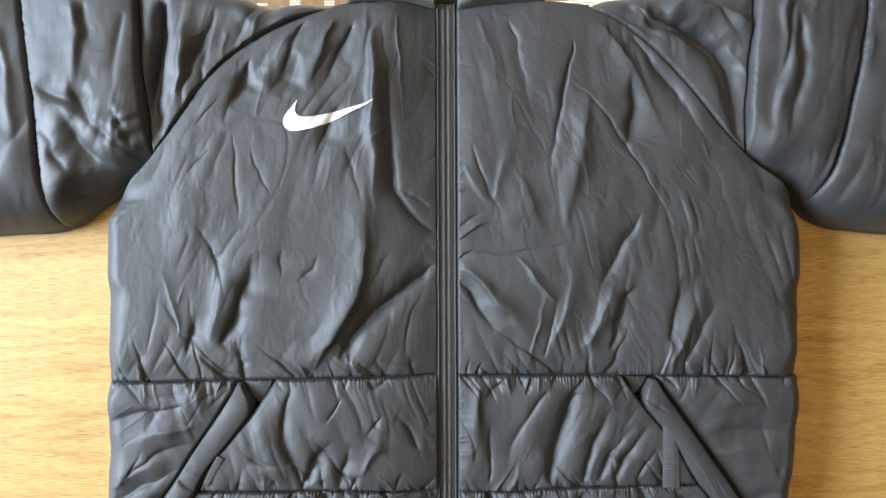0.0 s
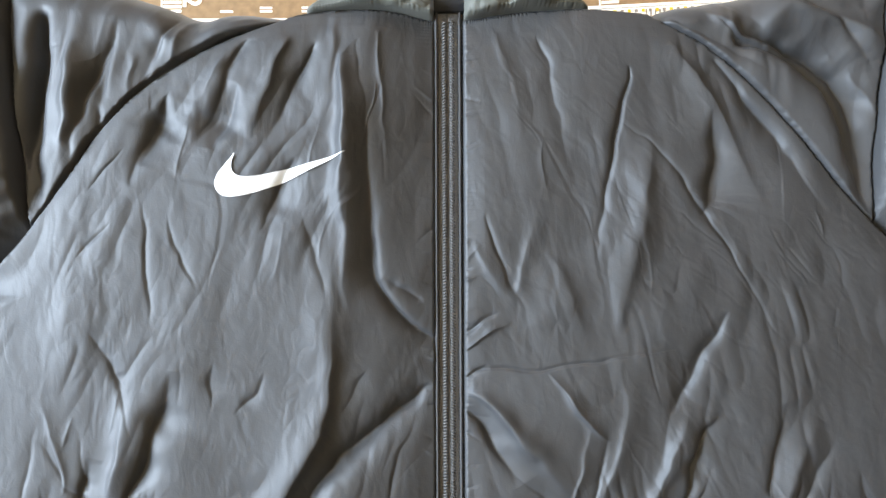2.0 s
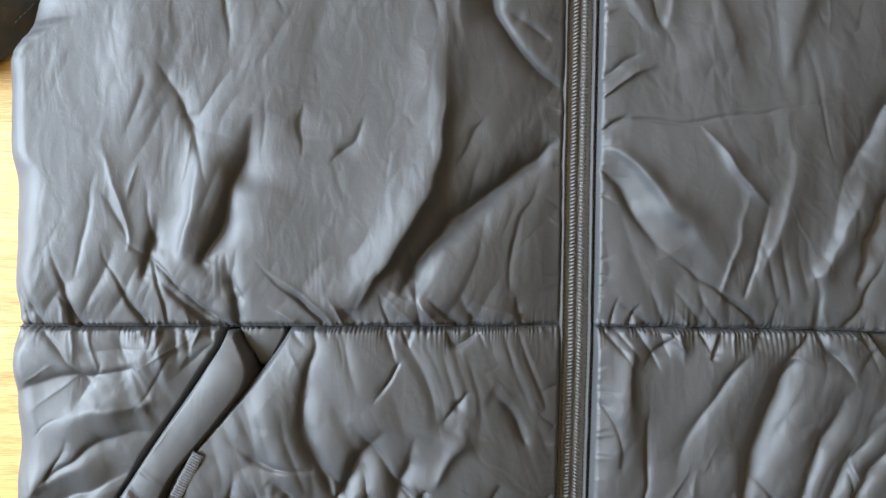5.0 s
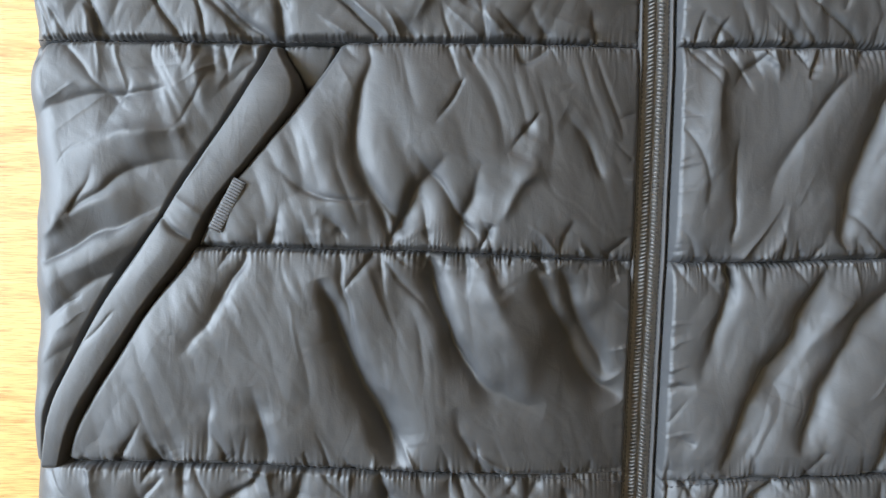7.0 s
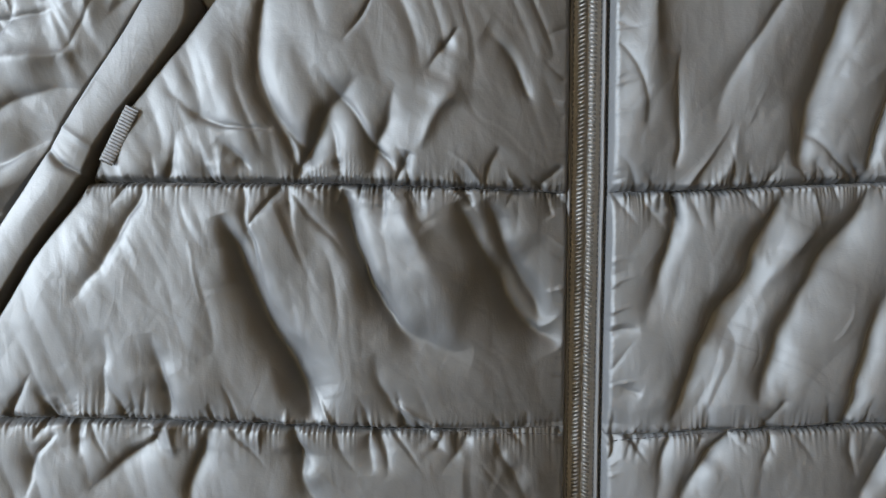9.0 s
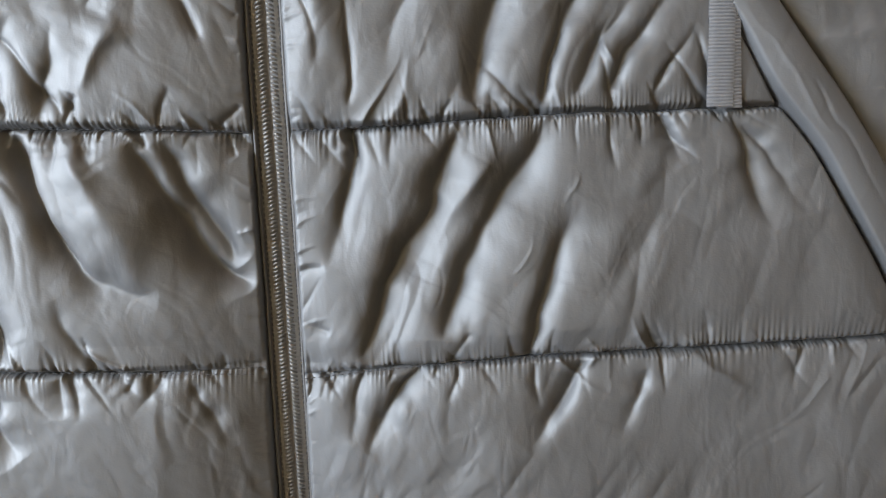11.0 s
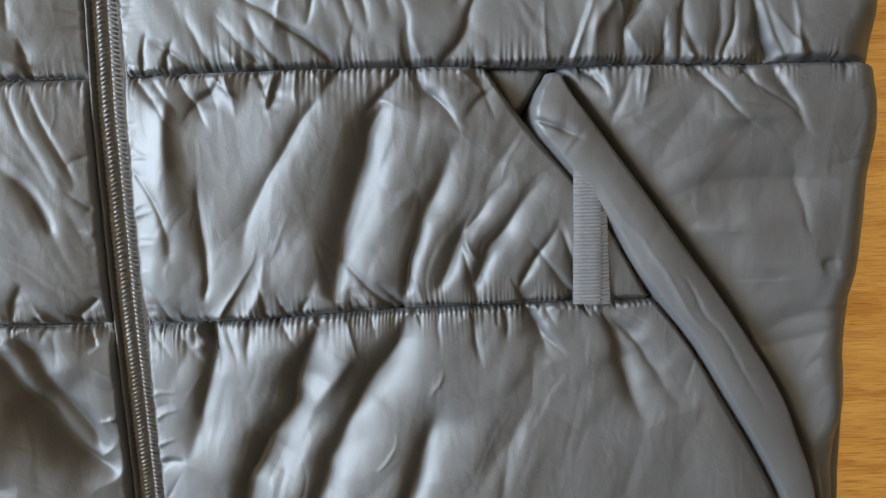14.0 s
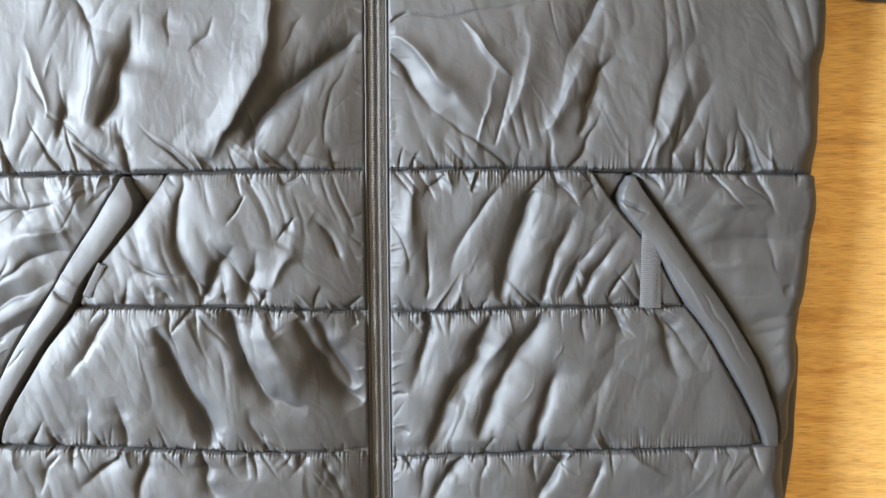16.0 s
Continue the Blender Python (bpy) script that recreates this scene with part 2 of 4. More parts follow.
def puckers(seam, x0, x1, way, every, seed, reach=0.022):
    """Many small folds that leave a seam, up (way 1) or down (way -1), drawn at random."""
    r = random.Random(seed)
    rows, x = [], x0
    while x < x1:
        y = float(seam(np.array([x]))[0])
        n = reach * min(1.5, 0.3 + r.expovariate(1.5))
        lean = r.gauss(-0.35 if way > 0 else 0.25, 0.45)
        a = (x, y + way * 0.0005)
        m = (x + lean * n * 0.45 + r.gauss(0, 0.001), y + way * n * 0.5)
        e = (x + lean * n, y + way * n)
        big = r.random() < 0.3
        line7 = [tuple((1 - k) ** 2 * p + 2 * k * (1 - k) * q + k * k * s for p, q, s in zip(a, m, e)) for k in (0, 0.17, 0.34, 0.5, 0.67, 0.84, 1)]
        rise = r.choice((1.7, -2.3, -2.3)) * (1.9 if big else 1.1) * r.uniform(0.5, 1.2)
        rows.append((r.uniform(3.0, 5.0) if big else r.uniform(1.3, 2.8), rise, *line7))
        x += every * (0.25 + r.expovariate(1.6))
    return rows


def creases(x0, x1, y0, y1, n, seed, turn=80, spread=25):
    """Fine creases strewn over a panel."""
    r = random.Random(seed)
    rows = []
    for _ in range(n * 2 // 3):
        x, y, a, s = r.uniform(x0, x1), r.uniform(y0, y1), radians(r.gauss(turn, spread)), r.uniform(0.014, 0.045)
        rows.append((r.uniform(0.8, 2.4), r.choice((1, 1, -1)) * r.uniform(0.15, 0.45), (x, y), (x + s / 2 * math.cos(a) + r.gauss(0, 0.002), y + s / 2 * math.sin(a)), (x + s * math.cos(a), y + s * math.sin(a))))
    return rows


STEP = 0.00066
drape = lambda y: np.interp(y, (-0.31, -0.17, -0.09, -0.01, 0.08, 0.33), (-0.016, -0.008, -0.0015, 0.0022, 0.0, 0.0))  # how the front hangs along the zip


def zip_tugs(x, y0, y1, way, every, seed):
    """Short pinched creases that leave the edge of the zip."""
    r = random.Random(seed)
    rows, y = [], y0
    while y < y1:
        n, lean = r.uniform(0.005, 0.014), r.gauss(0.15, 0.35)
        a, e = (x, y), (x + way * n, y + lean * n)
        rows.append((r.uniform(1.2, 2.6), r.choice((-1, -1, 1)) * r.uniform(0.5, 1.3), *[tuple(p + (q - p) * k / 6 for p, q in zip(a, e)) for k in range(7)]))
        y += every * (0.35 + r.expovariate(1.5))
    return rows



class Panel:
    """A padded piece of cloth between two side curves x(y) and two end curves y(x).
    edges: for left, right, bottom, top, the width over which it swells up and how far down it is drawn there."""

    def __init__(self, left, right, bottom, top, edges, puff, base=0.024, rows=(), gather=(0.0012,) * 4, wave=None, seed=1.0, sag=(0.0, 0.0), hang=None):
        self.left, self.right, self.bottom, self.top = left, right, bottom, top
        self.edges, self.puff, self.base, self.rows, self.gather, self.wave, self.seed, self.sag = edges, puff, base, rows, gather, wave, seed, sag
        self.hang = hang

    def height(self, x, y):
        dl, dr = x - self.left(y), self.right(y) - x
        db, dt = y - self.bottom(x), self.top(x) - y
        sl = np.abs(self.left(y + 0.002) - self.left(y - 0.002)) / 0.004
        sr = np.abs(self.right(y + 0.002) - self.right(y - 0.002)) / 0.004
        dl, dr = dl / np.sqrt(1 + sl * sl), dr / np.sqrt(1 + sr * sr)
        swell, tube = np.ones_like(x), np.ones_like(x)
        z = np.zeros_like(x)
        for k, (d, along) in enumerate(((dl, y), (dr, y), (db, x), (dt, x))):
            w, low = self.edges[k]
            d = np.maximum(d, 0)
            own = k * 7 + self.seed * 3
            ph = along * 900 + 9 * vnoise(along * 42 + own, along * 0) + 3 * vnoise(along * 130 + own, along * 0 + 6) + np.minimum(d, 0.02) * 60 * vnoise(along * 35 + own, along * 0 + 4)
            comb = np.abs(np.sin(math.pi * ph / 2))
            ww = w * (1 + 0.3 * vnoise(along * 45 + self.seed * 9 + k, along * 0 + k) - (0.5 * (comb - 0.6) if self.gather[k] and low < 0.99 else 0))
            if low > 0.99:
                tube *= round_edge(d, ww)
            else:
                swell *= 1 - low * (0.62 * (1 - np.clip(d / (ww * 0.42), 0, 1)) ** 2 + 0.38 * (1 - np.clip(d / (w * 3.6), 0, 1)) ** 2)
            g = self.gather[k]
            if g:
                strong = np.clip(0.55 + 0.75 * vnoise(along * 38 + own, along * 0 + 2.5), 0.1, 1.2)
                z += g * 0.5 * strong * (comb - 0.6) * np.exp(-d / (0.0014 + 0.0032 * strong)) * np.clip(d / 0.0005, 0, 1)
        if self.hang is not None:
            d = (dl, dr)[self.hang]
            low = np.clip((0.172 - y) / 0.035, 0, 1)
            tube *= 1 - low * low * (3 - 2 * low) * (1 - round_edge(np.maximum(d, 0), 0.026 + 0.008 * vnoise(y * 45, y * 0 + 3)))
        z -= self.sag[0] * np.exp(-((np.maximum(dl, 0) / 0.034) ** 1.3)) + self.sag[1] * np.exp(-((np.maximum(dr, 0) / 0.030) ** 1.5))
        middle = np.clip(np.minimum(np.minimum(dl, dr), np.minimum(db, dt)) / 0.012, 0, 1)
        z += folds(x, y, self.rows) * (0.65 + 0.35 * middle)
        if self.wave:
            a, size, turn, stretch = self.wave
            soft = 0.6 + 0.4 * vnoise(x * 22 + self.seed, y * 22)
            z += a * 0.9 * middle * vnoise(x / size * 0.8 + self.seed * 3, y / size * 0.5 + 7)
            z += a * 0.15 * middle * soft * facets(x, y, size, turn, stretch, self.seed)
            z += a * 0.06 * middle * facets(x, y, size * 0.17, turn + 30, stretch, self.seed + 9)
            z += a * middle * (0.8 * crumple(x, y, 0.026, turn, 2.6, self.seed + 2) + 0.2 * crumple(x, y, 0.010, turn + 25, 2.6, self.seed + 4))
            if stretch < 2.4:
                s = np.clip(0.55 + 0.9 * vnoise(x * 20 + self.seed, y * 14 + 5), 0, 1)
                s = np.maximum(s, 0.8 * np.exp(-np.minimum(db, dt) / 0.016)) * np.clip(np.minimum(db, dt) / 0.003, 0, 1) * (0.4 + 0.6 * middle)
                z += s * (a / 0.0018) * (0.0024 * streaks(x, y, 0.025, 2.6, self.seed, turn) + 0.0014 * (a / 0.0018) * streaks(x, y, 0.011, 3.2, self.seed + 5, turn) + 0.0002 * streaks(x, y, 0.0045, 3.0, self.seed + 8, turn))
        z += drape(y) * np.exp(-np.abs(x) / 0.07)
        return 0.004 + (self.base - 0.004 + self.puff * swell + z * np.clip(swell * 1.3 - 0.1, 0.15, 1)) * tube

    def build(self, name, mat, parent, label="", floor=0.004, step=STEP):
        yy = np.linspace(0, 1, 41)
        xm = (self.left(np.array([0.0]))[0] + self.right(np.array([0.0]))[0]) / 2
        y0, y1 = self.bottom(np.array([xm]))[0], self.top(np.array([xm]))[0]
        ys = y0 + (y1 - y0) * yy
        wide = float(np.max(self.right(ys) - self.left(ys)))
        nx, ny = max(6, int(wide / step)), max(6, int((y1 - y0) / step))
        v, u = np.meshgrid(np.linspace(0, 1, ny), np.linspace(0, 1, nx), indexing="ij")
        y = y0 + (y1 - y0) * v
        for _ in range(3):
            x = self.left(y) + (self.right(y) - self.left(y)) * u
            y = self.bottom(x) + (self.top(x) - self.bottom(x)) * v
        z = self.height(x, y)
        pts = np.stack([x, y, z], -1).reshape(-1, 3)
        i = np.arange(nx * ny).reshape(ny, nx)
        faces = np.stack([i[:-1, :-1], i[:-1, 1:], i[1:, 1:], i[1:, :-1]], -1).reshape(-1, 4)
        rim = np.concatenate([i[0, :-1], i[:-1, -1], i[-1, :0:-1], i[:0:-1, 0]])
        low = pts[rim].copy()
        low[:, 2] = floor
        n = len(pts)
        k = np.arange(len(rim))
        k2 = (k + 1) % len(rim)
        skirt = np.stack([rim[k], n + k, n + k2, rim[k2]], -1)
        return link_mesh(name, np.concatenate([pts, low]).tolist(), np.concatenate([faces, skirt]).tolist(), mat, parent, label)


def const(c):
    return lambda a: np.full_like(a, c, dtype=float)


def line(*pts):
    """A curve through a few places (at, value), eased between them."""
    a, b = np.array([p[0] for p in pts], float), np.array([p[1] for p in pts], float)

    def at(s):
        s = np.asarray(s, float)
        e = 0.006
        return sum(np.interp(s + k * e, a, b) for k in (-1.5, -0.5, 0.5, 1.5)) / 4
    return at


# ---- setting ----
FLOOR = -0.34


def room():
    part("floor", box(-2.3, 2.6, -2.4, 2.4, FLOOR - 0.05, FLOOR), FLOORWOOD)
    tagged(bpy.data.objects["floor"], "brown wooden floor under the table", "floor", kind="structure")
    tagged(part("ceiling", box(-2.3, 2.6, -2.4, 2.4, 2.6, 2.7), CEILBOUNCE), "unseen ceiling, warm cream to bounce light down", "ceiling", kind="structure")
    # added walls that close the room out of view and hold back fill light
    tagged(part("wall_east", box(2.6, 2.7, -2.4, 2.4, FLOOR, 2.6), WALLDARK), "unseen wall, dark brown to cut bounced light", "wall", kind="structure")
    tagged(part("wall_south", box(-2.3, 2.6, -2.5, -2.4, FLOOR, 2.6), WALLDARK), "unseen wall, dark brown to cut bounced light", "wall", kind="structure")
    w = tagged(new("wall_west"), "unseen dark brown wall with an opening for the window light", "wall", kind="structure")
    for y0, y1, z0, z1 in ((-2.4, -0.65, FLOOR, 2.6), (0.95, 2.4, FLOOR, 2.6), (-0.65, 0.95, FLOOR, 0.65), (-0.65, 0.95, 2.05, 2.6)):
        part("wall_piece", box(-2.4, -2.3, y0, y1, z0, z1), WALLDARK, w)
    # unseen wall; lintel at 1.98 lets sun reach the mat, not the table
    n = tagged(new("wall_north"), "unseen dark brown wall, its lintel set to shade the table", "wall", kind="structure")
    for x0, x1, z0, z1 in ((-2.3, -0.85, FLOOR, 2.6), (1.15, 2.6, FLOOR, 2.6), (-0.85, 1.15, FLOOR, 0.3), (-0.85, 1.15, 1.98, 2.6)):
        part("wall_piece", box(x0, x1, 2.4, 2.5, z0, z1), WALLDARK, n)


room()


def table():
    t = tagged(new("coffee_table"), "low coffee table with a light oak top", "table")
    part("tabletop", box(-0.78, 0.78, -0.46, 0.30, -0.036, 0.0, 0.002), OAK, t)
    for x in (-0.7, 0.7):
        for y in (-0.40, 0.24):
            part("leg", box(x - 0.03, x + 0.03, y - 0.03, y + 0.03, FLOOR, -0.036, 0.003), OAK, t)
    return t


table()

# ---- the jacket ----
jacket = tagged(new("puffer_jacket"), "dark navy padded jacket laid out zipped on a wooden table", "jacket")
raglan_l = line((-0.40, -0.290), (-0.2, -0.293), (0.0, -0.2945), (0.1, -0.2965), (0.140, -0.2960), (0.160, -0.276), (0.1815, -0.2555), (0.216, -0.230), (0.2475, -0.2095), (0.2725, -0.187), (0.300, -0.145), (0.314, -0.110), (0.324, -0.075))
raglan_r = line((0.0, 0.3150), (0.06, 0.3185), (0.12, 0.3190), (0.150, 0.311), (0.164, 0.301), (0.181, 0.2707), (0.21, 0.2434), (0.2575, 0.2041), (0.297, 0.1647), (0.3128, 0.1409), (0.3226, 0.114))
ZL, ZR = const(-0.0086), const(0.0092)
seam_1 = line((-0.32, -0.003), (-0.1, 0.0), (0.0, 0.001), (0.1, 0.001), (0.32, -0.003))
seam_2l = line((-0.32, -0.093), (-0.2, -0.094), (-0.1, -0.095), (0.0, -0.099))
seam_2r = line((0.0, -0.099), (0.05, -0.098), (0.12, -0.095), (0.19, -0.0945), (0.32, -0.093))
seam_3l = line((-0.32, -0.193), (-0.2, -0.1945), (-0.12, -0.198), (0.0, -0.203))
seam_3r = line((0.0, -0.206), (0.05, -0.202), (0.12, -0.198), (0.2, -0.196), (0.26, -0.194), (0.32, -0.190))
hem = const(-0.305)
neck = line((-0.12, 0.315), (-0.10, 0.3185), (-0.07, 0.323), (-0.036, 0.324), (-0.009, 0.319), (0.009, 0.317), (0.04, 0.322), (0.085, 0.3243), (0.12, 0.3222))
E_SEAM, E_SIDE, E_ZIP = (0.0062, 0.38), (0.022, 1.0), (0.004, 0.12)
E_ARM = (0.0065, 0.32)
WAVE = (0.0018, 0.030, 75, 2.2)
WAVE_L, WAVE_R = (0.0016, 0.030, 110, 2.2), (0.0017, 0.030, 66, 2.2)
SOFT_L, SOFT_R = (0.0017, 0.034, 66, 2.2), (0.0017, 0.034, 104, 2.2)
BASE, PUFF = 0.030, 0.019

CHEST_L_FOLDS = [
    (10, 5, (-0.0729, 0.1902), (-0.0684, 0.1363), (-0.0705, 0.0885), (-0.0876, 0.0472), (-0.1129, 0.0092)),
    (8, -4, (-0.049, 0.2745), (-0.0501, 0.1991), (-0.0467, 0.1631), (-0.0275, 0.1344), (-0.0095, 0.1223)),
    (9, -4.5, (-0.0094, 0.0983), (-0.0474, 0.0704), (-0.0758, 0.044), (-0.0922, 0.0147)),
    (8, -4.5, (-0.161, 0.1074), (-0.1736, 0.0691), (-0.1874, 0.034)),
    (4, -1.75, (-0.1089, 0.1053), (-0.1125, 0.0935), (-0.1273, 0.0803)),
    (4, -1.5, (-0.2003, 0.1122), (-0.1902, 0.0959)),
    (6, -3.5, (-0.2091, 0.0549), (-0.2178, 0.0228)),
    (6, -3, (-0.1786, 0.0383), (-0.1685, 0.0131)),
    (5, -1.25, (-0.0883, 0.1992), (-0.0737, 0.1483)),
    (4, -1.5, (-0.0471, 0.1062), (-0.0652, 0.0825)),
    (6, -3, (-0.0926, 0.2322), (-0.1121, 0.1873)),
]
CHEST_L_FOLDS += [
    (7, -3.5, (-0.1266, 0.2742), (-0.1415, 0.2352)),
    (7, -3, (-0.165, 0.268), (-0.1827, 0.2262)),
    (5, -1.5, (-0.0204, 0.082), (-0.0356, 0.0404), (-0.0343, 0.0195)),
    (5, -1.25, (-0.2395, 0.0671), (-0.2236, 0.0376)),
    (5, -1.25, (-0.1375, 0.1131), (-0.1405, 0.0835)),
    (8, 3.5, (-0.1829, 0.0958), (-0.1946, 0.0547), (-0.1975, 0.0371)),
    (7, -3, (-0.0378, 0.16), (-0.0169, 0.1479)),
    (8.7, 6, (-0.064, 0.293), (-0.064, 0.227), (-0.063, 0.18), (-0.058, 0.13)),
    (6.45, 4, (-0.097, 0.302), (-0.108, 0.271), (-0.121, 0.242)),
    (6, -4, (-0.082, 0.299), (-0.096, 0.271), (-0.111, 0.238)),
    (6.45, 2.25, (-0.067, 0.316), (-0.077, 0.248)),
]
CHEST_L_FOLDS += [
    (6, -3.5, (-0.119, 0.302), (-0.136, 0.271), (-0.15, 0.239)),
    (6, 3, (-0.132, 0.29), (-0.149, 0.264), (-0.162, 0.239)),
    (5, 1.88, (-0.043, 0.308), (-0.037, 0.231)),
    (5, -0.75, (-0.053, 0.302), (-0.049, 0.224)),
    (6, -3, (-0.164, 0.271), (-0.179, 0.242), (-0.19, 0.214)),
    (5, -1.5, (-0.209, 0.129), (-0.192, 0.099), (-0.185, 0.068)),
    (5, -1.125, (-0.219, 0.076), (-0.209, 0.024)),
    (5, 2.5, (-0.238, 0.091), (-0.224, 0.037)),
    (2, -0.9, (-0.182, 0.207), (-0.176, 0.131)),
    (1.6, -0.75, (-0.212, 0.211), (-0.191, 0.237)),
    (1.6, -0.75, (-0.22, 0.172), (-0.199, 0.194)),
]
CHEST_L_FOLDS += [
    (1.6, -0.75, (-0.151, 0.152), (-0.167, 0.198)),
    (5, -0.94, (-0.24, 0.08), (-0.25, 0.025)),
]
CHEST_R_FOLDS = [
    (2.2, -1.1, (0.1, 0.256), (0.126, 0.24), (0.154, 0.201), (0.183, 0.157), (0.2, 0.119)),
    (5, -3.5, (0.109, 0.285), (0.102, 0.243), (0.093, 0.202), (0.086, 0.17)),
    (7.35, 3, (0.123, 0.249), (0.116, 0.201), (0.102, 0.126)),
    (7.8, -3.5, (0.158, 0.262), (0.162, 0.211), (0.151, 0.195)),
    (7.35, 3, (0.138, 0.298), (0.165, 0.256), (0.191, 0.198)),
    (6.9, -3.5, (0.16, 0.291), (0.197, 0.25), (0.23, 0.198)),
    (6.9, 3, (0.176, 0.291), (0.21, 0.253), (0.237, 0.214)),
    (3, 2.25, (0.002, 0.113), (0.038, 0.134)),
    (3, -2.25, (0.001, 0.12), (0.031, 0.139)),
]
CHEST_R_FOLDS += [
    (2.5, -2.25, (0.003, 0.098), (0.022, 0.107)),
    (2.2, -1.3, (0.014, 0.104), (0.051, 0.104), (0.093, 0.111), (0.139, 0.118)),
    (6.45, 6, (0.013, 0.092), (0.032, 0.073), (0.054, 0.051), (0.074, 0.03)),
    (6, -5, (0.009, 0.081), (0.023, 0.064), (0.041, 0.038)),
    (3, 2.2, (0.056, 0.105), (0.073, 0.085), (0.094, 0.061)),
    (6, -4, (0.168, 0.141), (0.15, 0.109), (0.132, 0.075)),
    (6.9, 5, (0.146, 0.084), (0.133, 0.053), (0.116, 0.028)),
    (6.9, -5, (0.161, 0.081), (0.146, 0.047), (0.138, 0.025)),
    (6.45, -3, (0.201, 0.085), (0.191, 0.029)),
]
CHEST_R_FOLDS += [
    (6.45, 3, (0.22, 0.074), (0.193, 0.012)),
    (6, -2.62, (0.233, 0.065), (0.206, 0.014)),
    (6.9, 2.5, (0.102, 0.119), (0.106, 0.072), (0.09, 0.032)),
    (6, 1.88, (0.016, 0.178), (0.047, 0.137)),
    (5, -1.88, (0.023, 0.195), (0.048, 0.133)),
    (6, 2, (0.055, 0.205), (0.041, 0.151)),
    (6.45, 2, (0.06, 0.176), (0.082, 0.126)),
    (5, 1.88, (0.084, 0.078), (0.07, 0.017)),
    (5, -1.88, (0.094, 0.07), (0.083, 0.019)),
]
CHEST_R_FOLDS += [
    (6, 1.5, (0.031, 0.308), (0.046, 0.235)),
    (6.45, -1.5, (0.056, 0.301), (0.071, 0.229)),
]
chest_l = Panel(raglan_l, ZL, seam_1, neck, (E_ARM, E_ZIP, E_SEAM, E_ARM), PUFF, BASE, CHEST_L_FOLDS + zip_tugs(-0.0086, 0.0, 0.3, -1, 0.016, 71) + puckers(seam_1, -0.29, -0.01, 1, 0.009, 31, 0.033) + creases(-0.25, -0.02, 0.02, 0.30, 22, 41, 68, 12), (0.0006, 0.0008, 0.0026, 0.0006), SOFT_L, 1.0, (0, 0.011), 0)
tagged(chest_l.build("front_panel", SHELL, jacket), "smooth chest panel with long soft folds")
chest_r = Panel(ZR, raglan_r, seam_1, neck, (E_ZIP, E_ARM, E_SEAM, E_ARM), PUFF, BASE, CHEST_R_FOLDS + zip_tugs(0.0092, 0.0, 0.3, 1, 0.011, 72) + puckers(seam_1, 0.012, 0.31, 1, 0.009, 32, 0.033) + creases(0.02, 0.26, 0.02, 0.30, 22, 42, 104, 14), (0.0016, 0.0006, 0.0026, 0.0006), SOFT_R, 2.0, (0.003, 0), 1)
tagged(chest_r.build("front_panel", SHELL, jacket), "smooth chest panel puckered beside the zip")

# pockets: the welt is a padded roll that slants from the upper seam to the side
out_l = line((-0.215, -0.2845), (-0.196, -0.2815), (-0.169, -0.2785), (-0.1374, -0.2624), (-0.1138, -0.2495), (-0.0889, -0.2315), (-0.0564, -0.211), (-0.0305, -0.1931), (-0.0034, -0.1761))
in_l = line((-0.215, -0.278), (-0.1913, -0.2705), (-0.1715, -0.2627), (-0.1424, -0.2445), (-0.1214, -0.2316), (-0.0951, -0.2105), (-0.0743, -0.2033), (-0.0482, -0.1803), (-0.0222, -0.1594))
welt_l = line((-0.215, -0.276), (-0.1913, -0.2695), (-0.1715, -0.2627), (-0.1424, -0.2445), (-0.1214, -0.2316), (-0.0951, -0.2105), (-0.0743, -0.2013), (-0.0482, -0.1783), (-0.0235, -0.1600), (-0.0205, -0.1608), (-0.0034, -0.1750))
row2_left = line((-0.12, -0.2316), (-0.0951, -0.2105), (-0.0743, -0.2023), (-0.0482, -0.1803), (-0.0225, -0.1594), (-0.003, -0.1459), (0.01, -0.140))
out_r = line((-0.215, 0.2850), (-0.1960, 0.2835), (-0.1728, 0.2822), (-0.133, 0.2673), (-0.1002, 0.247), (-0.0731, 0.2285), (-0.0483, 0.2113), (-0.0284, 0.1965), (-0.0034, 0.1785))
in_r = line((-0.215, 0.282), (-0.196, 0.2742), (-0.1624, 0.2590), (-0.1443, 0.2485), (-0.1108, 0.2288), (-0.0787, 0.2043), (-0.0608, 0.1967), (-0.0384, 0.1788), (-0.0195, 0.1621))
welt_r = line((-0.215, 0.282), (-0.196, 0.2742), (-0.1624, 0.2590), (-0.1443, 0.2485), (-0.1108, 0.2288), (-0.0787, 0.2043), (-0.0608, 0.1957), (-0.0384, 0.1778), (-0.0195, 0.1621), (-0.0165, 0.1640), (-0.0034, 0.1772))
row2_right = line((-0.12, 0.2320), (-0.0787, 0.2050), (-0.0608, 0.1967), (-0.0384, 0.1788), (-0.0190, 0.1616), (0.001, 0.149), (0.01, 0.145))
side_l = line((-0.31, -0.295), (-0.2, -0.2950), (-0.1, -0.2940), (0.0, -0.2945))
side_r = line((-0.31, 0.292), (-0.205, 0.2985), (-0.179, 0.3000), (-0.154, 0.3030), (-0.124, 0.3050), (-0.108, 0.3055), (-0.090, 0.3098), (-0.061, 0.3125), (-0.050, 0.3115), (-0.033, 0.3160), (-0.015, 0.3158), (0.0, 0.3148))
